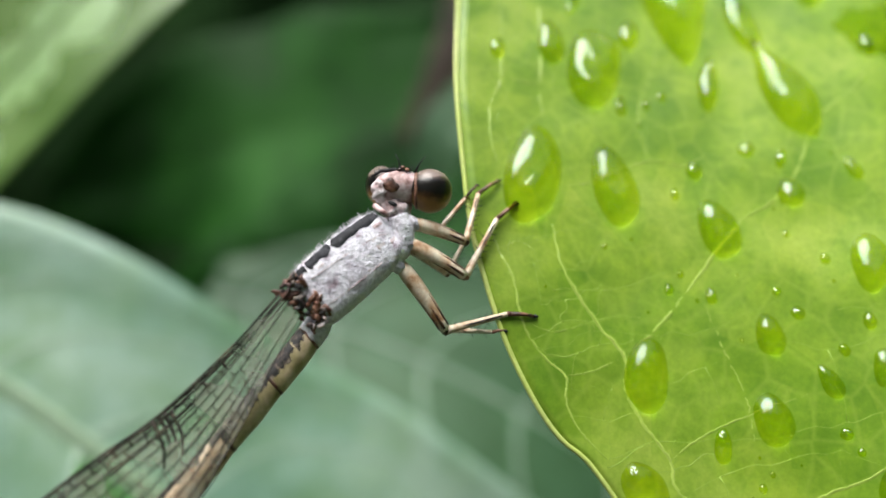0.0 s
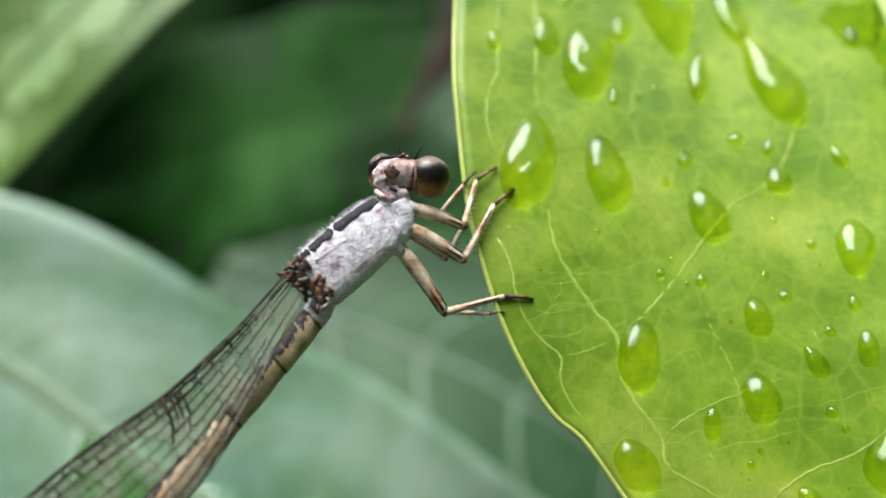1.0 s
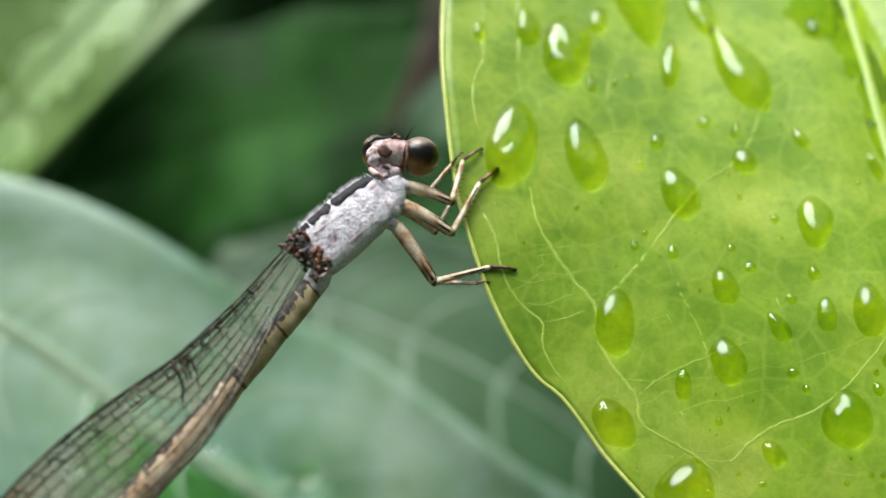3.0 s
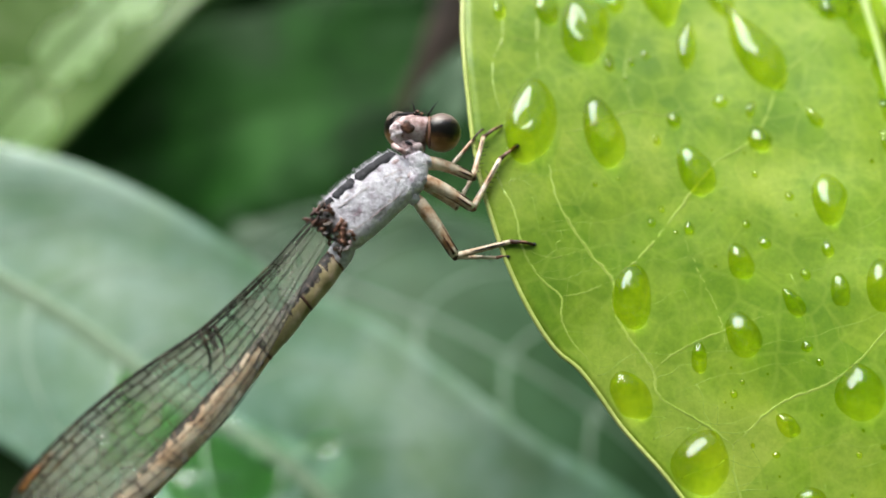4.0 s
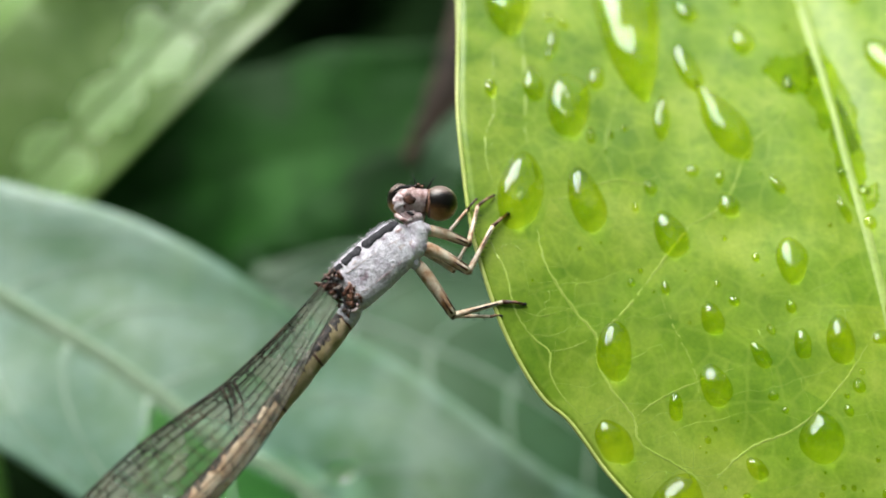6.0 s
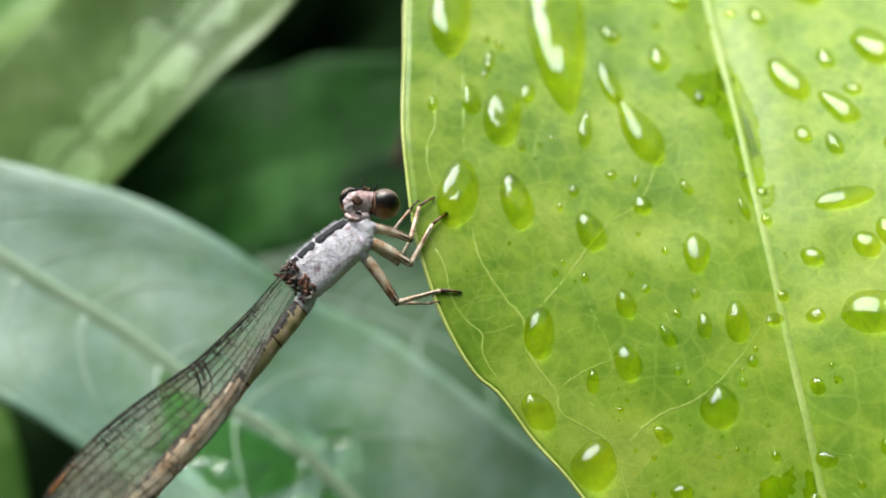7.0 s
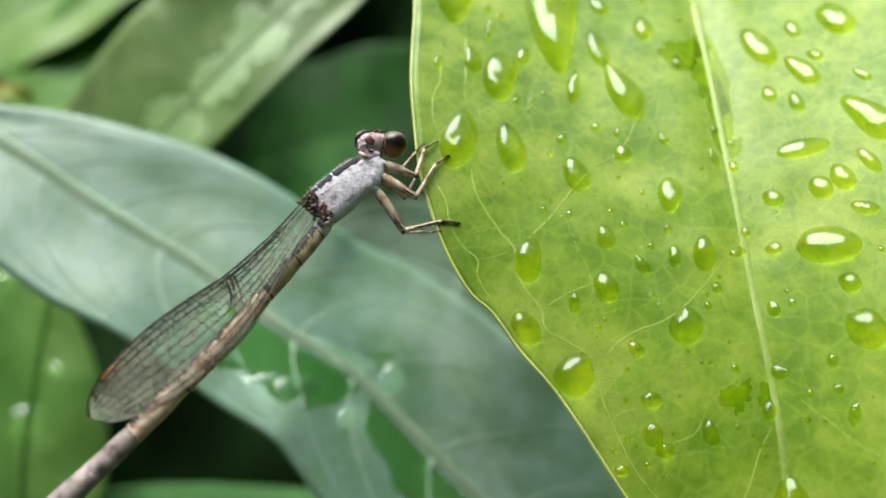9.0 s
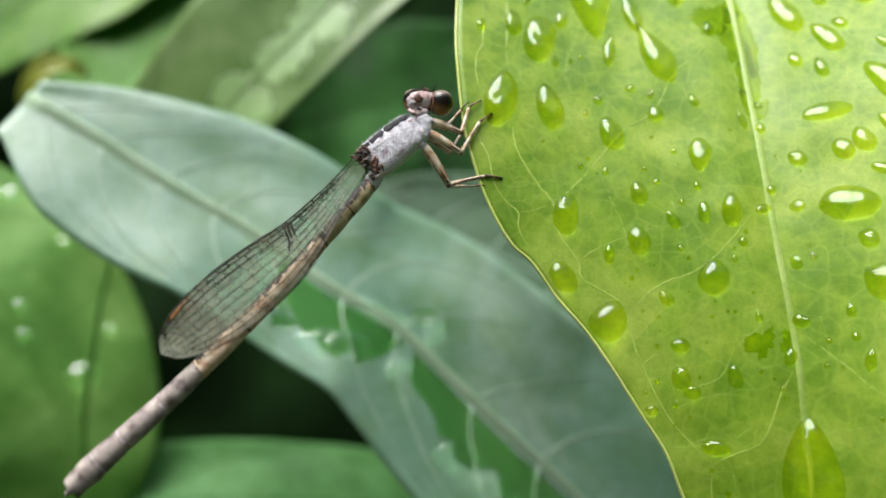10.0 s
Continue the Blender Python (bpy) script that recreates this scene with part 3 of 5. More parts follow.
SMALL_LOW = [(16.0, -16.4, 1.30, 1.60, 0), (19.5, -16.2, 0.98, 1.74, -12), (18.1, -20.9, 1.88, 1.05, 0), (16.0, -14.2, 1.30, 1.07, 0), (27.8, -14.8, 0.66, 1.54, 12), (27.0, -11.6, 0.65, 0.9, 0), (24.1, -8.4, 0.75, 1.05, 0), (24.0, -12.4, 1.13, 0.90, 10), (23.2, -14.8, 0.82, 1.27, 20), (14.0, -18.6, 0.92, 0.69, 0), (27.1, -13.3, 0.58, 0.64, 0)]
TINY = [(30.2, 10.3, 1.14, 1.06, 0), (32.8, 8.4, 0.81, 1.33, -40), (15.2, 4.1, 0.44, 0.96, 20), (11.4, -2.0, 0.50, 0.71, 0), (9.6, -1.7, 0.43, 0.50, 0), (23.1, -3.2, 0.69, 0.76, 0), (24.6, -4.4, 1.03, 0.82, 30), (2.5, 9.2, 0.74, 1.12, 0), (6.1, 11.6, 0.46, 0.85, 20), (7.1, 13.8, 0.55, 1.02, -30), (24.2, 17.0, 0.82, 0.82, 0), (18.5, 15.9, 0.74, 0.65, 0), (11.2, 3.5, 0.73, 0.88, 0), (22.2, 4.4, 0.59, 0.59, 0), (23.1, 3.3, 0.73, 0.66, 0), (17.9, -3.0, 0.56, 0.72, 0), (21.3, -12.2, 0.53, 0.61, 0), (20.4, 10.0, 0.77, 1.16, 0)]
FINE = [(8.8, 10.2, 1.0, 1.65, 15, 0.15), (13.7, 4.5, 0.8, 0.7, 20), (10.2, 2.4, 0.42, 0.56, 0), (15.0, -2.7, 0.62, 0.55, 10), (14.2, -1.8, 0.4, 0.4, 0), (16.7, -4.2, 0.46, 0.57, -20), (10.1, 7.0, 0.42, 0.42, 0), (9.3, 6.6, 0.32, 0.56, 0), (8.1, 6.5, 0.53, 0.97, 0, 0.2), (18.35, 3.65, 0.62, 1.2, -22, 0.2), (16.4, -7.5, 0.54, 0.5, 30), (16.9, -8.2, 0.34, 0.37, 0), (20.7, -7.0, 0.62, 0.74, 0), (20.0, -8.2, 0.46, 0.63, 0), (23.0, 1.5, 0.7, 0.9, 0), (14.6, -12.3, 0.37, 0.31, 0), (22.4, -4.6, 1.2, 0.7, 15), (6.4, 12.5, 0.7, 1.9, 10), (6.3, 14.2, 0.6, 0.7, 0), (16.7, -17.3, 1.2, 1.0, 0)]
STREAKS = [(11.3, 15.2, 4.2, 13.4, -1, -0.22), (15.9, 7.6, 2.3, 5.2, -24, 0.35), (14.5, 11.0, 1.5, 3.6, -14, 0.2), (24.0, -22.0, 3.3, 6.9, 0, 0.4), (5.0, 9.6, 1.28, 2.26, 0), (21.8, 2.2, 0.58, 1.63, -15)]
FILMS = [(20.9, 10.8, 3.6, 3.0, 0), (22.6, 8.9, 2.3, 6.2, 2, 0.3), (22.7, 5.6, 1.7, 5.6, 0, 0.2), (21.4, -13.9, 1.8, 2.4, 30, 0.2), (23.4, 2.9, 0.8, 1.6, 20), (23.0, -13.9, 0.9, 1.4, 0)]
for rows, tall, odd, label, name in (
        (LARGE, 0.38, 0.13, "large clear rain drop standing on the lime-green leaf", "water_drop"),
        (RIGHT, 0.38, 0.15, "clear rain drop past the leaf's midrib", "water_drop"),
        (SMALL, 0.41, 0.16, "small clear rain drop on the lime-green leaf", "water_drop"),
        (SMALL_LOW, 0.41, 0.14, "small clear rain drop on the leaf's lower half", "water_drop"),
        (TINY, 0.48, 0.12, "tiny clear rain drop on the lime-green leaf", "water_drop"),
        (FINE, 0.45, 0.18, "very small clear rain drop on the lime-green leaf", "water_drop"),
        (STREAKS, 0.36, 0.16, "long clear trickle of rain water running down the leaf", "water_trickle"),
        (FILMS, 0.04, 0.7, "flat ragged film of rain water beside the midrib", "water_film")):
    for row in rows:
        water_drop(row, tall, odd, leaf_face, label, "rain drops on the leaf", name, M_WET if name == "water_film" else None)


def spray():
    """Countless tiny droplets between the drops: one joined mesh."""
    rng = random.Random(31)
    bm = bmesh.new()
    base = leaf_face(15, 0)
    drops = LARGE + RIGHT + SMALL + SMALL_LOW + TINY + FINE + STREAKS + FILMS
    for i in range(260):
        z = rng.uniform(-26, 20)
        x = rng.uniform(edge_x(z) + 0.8, 34)
        r = 0.06 + 0.20 * rng.random() ** 2.8
        if any(math.hypot(x - d[0], z - d[1]) < 0.62 * max(d[2], d[3]) + r for d in drops):
            continue
        rows = [[bm.verts.new(leaf_face(x + r * c * math.cos(a), z + r * 1.15 * c * math.sin(a), h * r)) for a in (2 * math.pi * k / 10 for k in range(10))] for c, h in ((1.0, -0.15), (0.98, 0.12), (0.78, 0.42), (0.42, 0.62))]
        top = bm.verts.new(leaf_face(x, z, 0.68 * r))
        for a, b in zip(rows, rows[1:]):
            for k in range(10):
                bm.faces.new((a[k], a[(k + 1) % 10], b[(k + 1) % 10], b[k]))
        for k in range(10):
            bm.faces.new((rows[-1][k], rows[-1][(k + 1) % 10], top))
        bm.faces.new(rows[0][::-1])
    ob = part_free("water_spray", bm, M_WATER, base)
    ob.visible_shadow = False
    tagged(ob, "fine spray of tiny water droplets over the lime-green leaf", "water drops", kind="stuff")


spray()


# ---------------------------------------------------------------- the damselfly
def fly_y(x):
    """Depth of the damselfly's middle plane."""
    return 39.3 + 0.27 * x


BODY = thing("damselfly", (1.0, 38.4, -0.5), "white-bloomed damselfly with folded clear wings clinging to the leaf edge", "damselfly")
ALONG = Vector((-0.745, -0.20, -0.636)).normalized()   # thorax and abdomen run this way, tailwards
ACROSS = Vector((0.64, 0.0, -0.77))                    # from the back to the belly
ACROSS = (ACROSS - ACROSS.dot(ALONG) * ALONG).normalized()
DEEP = ALONG.cross(ACROSS).normalized()
if DEEP.y > 0:
    DEEP = -DEEP                                       # towards the viewer


def body_loft(centres, spans, depths, sides=28, square=2.0, bump_amount=0.0):
    """Skin along the body: half heights across it and half depths towards the viewer."""
    rings = []
    for i, c in enumerate(centres):
        ring = []
        for k in range(sides):
            a = 2 * math.pi * k / sides
            ca, sa = math.cos(a), math.sin(a)
            e = 2 / square
            p = Vector(c) + spans[i] * math.copysign(abs(ca) ** e, ca) * ACROSS + depths[i] * math.copysign(abs(sa) ** e, sa) * DEEP
            p += bump_amount * noise.noise(p * 1.7) * (p - Vector(c)).normalized()
            ring.append(p)
        rings.append(ring)
    return loft(bmesh.new(), rings)


def damselfly_trunk():
    front, rear = Vector((-2.05, fly_y(-2.05), 0.80)), Vector((-5.40, fly_y(-5.40), -2.20))
    shape = [(0.0, 0.60, 0.5), (0.06, 0.98, 0.75), (0.18, 1.14, 0.95), (0.35, 1.22, 1.05), (0.55, 1.28, 1.08), (0.75, 1.28, 1.02), (0.90, 1.24, 0.92), (0.98, 1.08, 0.75), (1.03, 0.6, 0.45)]
    cs = spline([tuple(front.lerp(rear, s)) for s, _, _ in shape], 32)
    sp = [1.05 * v[0] for v in spline([(a, b) for _, a, b in shape], 32)]
    dp = [v[1] for v in spline([(a, b) for _, a, b in shape], 32)]
    thorax = part("thorax", body_loft(cs, sp, dp, 48, 3.4, 0.05), M_POWDER, BODY, "thorax with white powdery bloom")
    def skin_at(s, turn, lift=1.0):
        """A place on the thorax: s along it, turn in half circles from the belly over the near flank to the back."""
        c, ca, sa = front.lerp(rear, s), math.cos(math.pi * turn), math.sin(math.pi * turn)
        high = 1.05 * at_curve([(p, q) for p, q, _ in shape], s)
        deep = at_curve([(p, d) for p, _, d in shape], s)
        return c + lift * (high * math.copysign(abs(ca) ** 0.588, ca) * ACROSS + deep * abs(sa) ** 0.588 * DEEP)

    def patch(s0, s1, t0, t1, seed, fray=0.02, lift=1.02, n=20, m=6):
        bm = bmesh.new()
        rows = []
        for i in range(n + 1):
            u = i / n
            lo = t0 + fray * noise.noise(Vector((u * 5, seed, 0)))
            hi = t1 + fray * noise.noise(Vector((u * 5, seed, 5)))
            close = min(1.0, 3.5 * math.sqrt(u), 3.5 * math.sqrt(1 - u))
            mid = (lo + hi) / 2
            rows.append([bm.verts.new(skin_at(s0 + (s1 - s0) * u, mid + (lo - mid + (hi - lo) * j / m) * close, lift if 0 < j < m and 0 < i < n else 0.99)) for j in range(m + 1)])
        for p, q in zip(rows, rows[1:]):
            for j in range(m):
                bm.faces.new((p[j], p[j + 1], q[j + 1], q[j]))
        return bm
    # dark band along the back, broken by bloom
    for k, (s0, s1, t0, t1) in enumerate(((0.03, 0.54, 0.64, 0.86), (0.54, 0.82, 0.665, 0.86), (0.82, 0.96, 0.68, 0.84))):
        part("back_stripe", patch(s0, s1, t0, t1, k, 0.045, 1.05), M_STRIPE, thorax, "charcoal stripe along the back")
    for k, (s0, s1, t0, t1) in enumerate(((0.16, 0.25, 0.46, 0.53), (0.06, 0.16, 0.55, 0.61), (0.68, 0.75, 0.60, 0.64), (0.40, 0.46, 0.38, 0.42), (0.05, 0.12, 0.42, 0.47))):
        part("shoulder_spot", patch(s0, s1, t0, t1, k + 9, 0.015, 1.012, 10, 4), M_BLUSH, thorax, "greyish pink spot")
    # suture lines
    for s0, t0, s1, t1 in ((0.10, 0.50, 0.85, 0.58), (0.30, 0.36, 0.92, 0.42)):
        path = [skin_at(s0 + (s1 - s0) * i / 14, t0 + (t1 - t0) * i / 14 + 0.006 * noise.noise(Vector((i * 0.8, s0 * 9, 0))), 0.998) for i in range(15)]
        part("suture", tube(path, 0.022, sides=6), M_BLUSH, thorax, "thin grey seam")
    # rusty wing roots
    rng = random.Random(4)
    for i in range(110):
        s, q = 0.90 + 0.22 * rng.random(), -1.20 + 2.20 * i / 109
        c = front.lerp(rear, s) + q * ACROSS + (0.50 + 0.42 * rng.random() - 0.25 * max(0.0, s - 1.0) / 0.12) * DEEP
        skin = (M_RUST, M_RUST, M_MOTTLE, M_RUST, M_PINK)[i % 5]
        size = 0.06 + 0.10 * rng.random() ** 1.5
        turn = Matrix.Rotation(rng.uniform(0, 6.3), 4, "Y") @ Matrix.Rotation(rng.uniform(-0.6, 0.6), 4, "X")
        part("wing_root", ball(c, (size * rng.uniform(1.0, 2.2), size * 0.8, size * rng.uniform(0.6, 1.0)), turn, 14, 9, rough=0.9, lumps=8.0), skin, thorax, "rusty brown wing root")
    # fine hairs on the back
    bm = bmesh.new()
    for i in range(700):
        s = 0.02 + 0.95 * rng.random()
        ca = rng.uniform(-0.5, 0.5)
        c = front.lerp(rear, s)
        root = c - (at_curve([(p, q) for p, q, _ in shape], s) * 0.95) * (math.cos(ca) * ACROSS) + math.sin(ca) * 1.0 * DEEP
        tip = root - ACROSS * rng.uniform(0.05, 0.30) ** 1.0 + Vector((rng.uniform(-0.15, 0.15), rng.uniform(-0.1, 0.1), rng.uniform(-0.1, 0.15)))
        tube([root, (root + tip) / 2 + Vector((0.02, 0, 0.02)), tip], [0.009, 0.007, 0.003], sides=3, bm=bm)
    part("hairs", bm, M_POWDER, thorax, "fine pale hairs", "stuff")
    # chest from which the legs spring
    chest = [(-1.80, 1.40, 0.40), (-1.62, 0.75, 0.50), (-1.90, 0.00, 0.55), (-2.50, -0.60, 0.56), (-3.46, -1.58, 0.52), (-4.30, -2.32, 0.46), (-4.75, -2.72, 0.34)]
    chest = spline([(x, fly_y(x) - 0.42, z, r) for x, z, r in chest], 40)
    bm = tube([p[:3] for p in chest], [p[3] * (1 + 0.10 * noise.noise(Vector((i * 0.35, 2, 0)))) for i, p in enumerate(chest)], sides=24)
    for v in bm.verts:
        v.co += Vector((1, 0, -1)) * 0.05 * noise.noise(v.co * 2.6) + Vector((0, -1, 0)) * 0.06 * noise.noise(v.co * 3.1)
    part("chest", bm, M_POWDER, thorax, "white-bloomed chest plate")
    # neck shield
    neck = part("neck_shield", ball((-1.90, fly_y(-1.9) - 0.15, 1.62), (0.60, 0.55, 0.46), Matrix.Rotation(radians(35), 4, "Y"), rough=0.5, lumps=3.5), M_BLUSH, BODY, "pinkish white neck shield")
    part("neck_spot", ball((-2.02, fly_y(-1.9) - 0.72, 1.82), (0.20, 0.08, 0.09), Matrix.Rotation(radians(25), 4, "Y")), M_BLACK, neck, "black neck spot")
    part("neck_fold", tube([(-2.75, 38.2, 1.75), (-2.45, 37.95, 1.5), (-2.15, 37.9, 1.35)], 0.12, sides=8), M_PINK, neck, "pinkish neck fold")
    part("coxa", tube([(-1.95, 38.6, 1.15), (-1.55, 38.45, 1.14), (-1.2, 38.43, 1.02), (-0.95, 38.45, 0.93)], [0.40, 0.34, 0.28, 0.22], sides=16), M_POWDER, BODY, "white-bloomed leg base")
    part("coxa", tube([(-2.3, 38.5, 0.35), (-1.9, 38.35, 0.36), (-1.5, 38.33, 0.24), (-1.2, 38.36, 0.1)], [0.46, 0.40, 0.33, 0.26], sides=16), M_POWDER, BODY, "white-bloomed leg base")
    part("coxa", tube([(-2.6, 38.5, -0.4), (-2.2, 38.3, -0.45), (-1.85, 38.3, -0.62), (-1.65, 38.33, -0.85)], [0.48, 0.42, 0.34, 0.27], sides=16), M_POWDER, BODY, "white-bloomed leg base")


def damselfly_head():
    yh = fly_y(-1.6)
    skull = ball((-1.75, yh, 2.50), (1.15, 0.80, 0.72), Matrix.Rotation(radians(4), 4, "Y"), 32, 20, rough=0.06)
    head = part("head", skull, M_PINK, BODY, "pinkish brown head")
    part("eye", ball((-0.53, yh - 0.18, 2.36), (0.90, 0.86, 0.90)), M_EYE, head, "glossy brown compound eye, black above")
    part("eye", ball((-2.55, yh + 0.55, 2.62), (0.66, 0.75, 0.82)), M_EYE, head, "glossy brown compound eye, black above")
    part("eye_socket", tube([(-1.08, yh - 0.18 - 0.66 * math.cos(a), 2.36 + 0.70 * math.sin(a)) for a in np.linspace(-1.5, 1.5, 15).tolist()], 0.07, up=(1, 0, 0), sides=8), M_RUST, head, "pale eye rim")
    part("face_patch", ball((-2.10, yh - 0.72, 2.56), (0.34, 0.14, 0.25), rough=0.6, lumps=4.0), M_RUST, head, "rusty red patch behind the eye")
    part("face_patch", ball((-2.55, yh - 0.52, 2.35), (0.36, 0.2, 0.42), rough=0.6, lumps=4.0), M_BLUSH, head, "pinkish white cheek")
    part("brow", tube([(-2.9, yh - 0.1, 2.95), (-2.5, yh - 0.3, 3.18), (-1.9, yh - 0.25, 3.2), (-1.3, yh - 0.25, 3.08)], [0.05, 0.08, 0.10, 0.06], sides=8), M_BLACK, head, "blackish brow band")
    for x, z in ((-1.75, 3.22), (-1.45, 3.20), (-1.62, 3.30)):
        part("ocellus", ball((x, yh - 0.40, z), (0.09, 0.09, 0.08), None, 12, 8), M_RUST, head, "small amber simple eye")
    part("antenna", tube([(-1.15, yh - 0.3, 3.1), (-0.95, yh - 0.45, 3.45), (-0.70, yh - 0.5, 3.75)], [0.05, 0.03, 0.012], sides=6), M_BLACK, head, "thin black feeler")
    part("antenna", tube([(-1.75, yh + 0.1, 3.2), (-1.8, yh, 3.6), (-1.95, yh, 3.9)], [0.045, 0.028, 0.012], sides=6), M_BLACK, head, "thin black feeler")
    rng = random.Random(8)
    bm = bmesh.new()
    for i in range(70):
        x = rng.uniform(-2.8, -1.0)
        z = 3.1 + 0.12 * math.sin((x + 2.8) * 1.7)
        tube([(x, yh - rng.uniform(0, 0.5), z), (x + rng.uniform(-0.15, 0.15), yh - 0.3, z + rng.uniform(0.1, 0.36))], [0.008, 0.003], sides=3, bm=bm)
    part("hairs", bm, M_BLACK, head, "fine hairs on the brow", "stuff")


SPINE = [(-4.55, -2.45), (-6.2, -4.7), (-8.25, -7.25), (-11.0, -10.6), (-13.9, -13.75), (-16.0, -16.0), (-18.3, -18.35), (-20.8, -20.75), (-22.2, -22.15), (-23.4, -23.4)]
GIRTH = [0.60, 0.56, 0.55, 0.64, 0.68, 0.68, 0.72, 0.78, 0.86, 0.70]


def damselfly_abdomen():
    line = spline([(x, fly_y(x), z, g) for (x, z), g in zip(SPINE, GIRTH)], 200)
    stops = [0, 11, 28, 46, 84, 112, 133, 152, 172, 188, 200]
    skins = [M_POWDER, M_OLIVE, M_OLIVE, M_PEACH, M_PEACH, M_MAUVE, M_MAUVE, M_MAUVE, M_MAUVE, M_MAUVE]
    looks = ["white-bloomed first segment", "olive straw segment", "olive straw segment", "peach segment", "peach segment", "mauve grey segment", "mauve grey segment", "mauve grey segment", "mauve grey segment", "mauve grey tail segment"]
    for k in range(10):
        a, b = stops[k], stops[k + 1]
        pts = line[a:b + 1]
        n = len(pts)
        rad = [p[3] * (0.93 + 0.09 * math.sin(math.pi * i / (n - 1)) + (0.04 if i >= n - 3 else 0)) * (min(1.0, 0.55 + 0.08 * i) if k == 0 else 1.0) for i, p in enumerate(pts)]
        seg = part("abdomen_segment", body_loft([Vector(p[:3]) for p in pts], rad, [0.92 * r for r in rad], 24, 2.0, 0.03), skins[k], BODY, looks[k])
        if k < 9:
            p, q = Vector(line[b][:3]), Vector(line[min(b + 1, 200)][:3])
            ring = body_loft([p - (q - p) * 0.5, p, p + (q - p) * 0.4], [rad[-1] * 1.012] * 3, [rad[-1] * 0.935] * 3, 24)
            part("joint", ring, M_RUST if k < 4 else M_BLUSH, seg, "dark joint ring" if k < 4 else "pale joint ring")
        if 0 < k < 5:
            # mottled dark plate along the back
            bm, rows = bmesh.new(), []
            for i in range(n):
                r, c = rad[i], Vector(pts[i][:3])
                edge = 0.16 * noise.noise(Vector((i * 0.9, k * 3.7, 0))) + 0.10 * noise.noise(Vector((i * 0.3, k * 3.7, 5)))
                rows.append([])
                for m in range(9):
                    a = math.pi * ((0.50 + edge + 0.80 * m / 8) if k < 3 else (0.70 + 1.6 * edge + 0.5 * m / 8))
                    grow = 1.03 + (0.03 if 0 < m < 8 else -0.06)
                    rows[-1].append(bm.verts.new(c + grow * r * (math.cos(a) * ACROSS + 0.92 * math.sin(a) * DEEP)))
            for u, v in zip(rows, rows[1:]):
                for m in range(8):
                    bm.faces.new((u[m], u[m + 1], v[m + 1], v[m]))
            part("back_plate", bm, M_MOTTLE, seg, "black mottled plate along the back")
    end = Vector(line[-1][:3])
    for side in (-0.2, 0.2):
        part("tail_hook", tube([end + side * DEEP, end + side * DEEP + 0.45 * ALONG + 0.1 * ACROSS], [0.2, 0.1], sides=8), M_MAUVE, BODY, "blunt tail clasper")


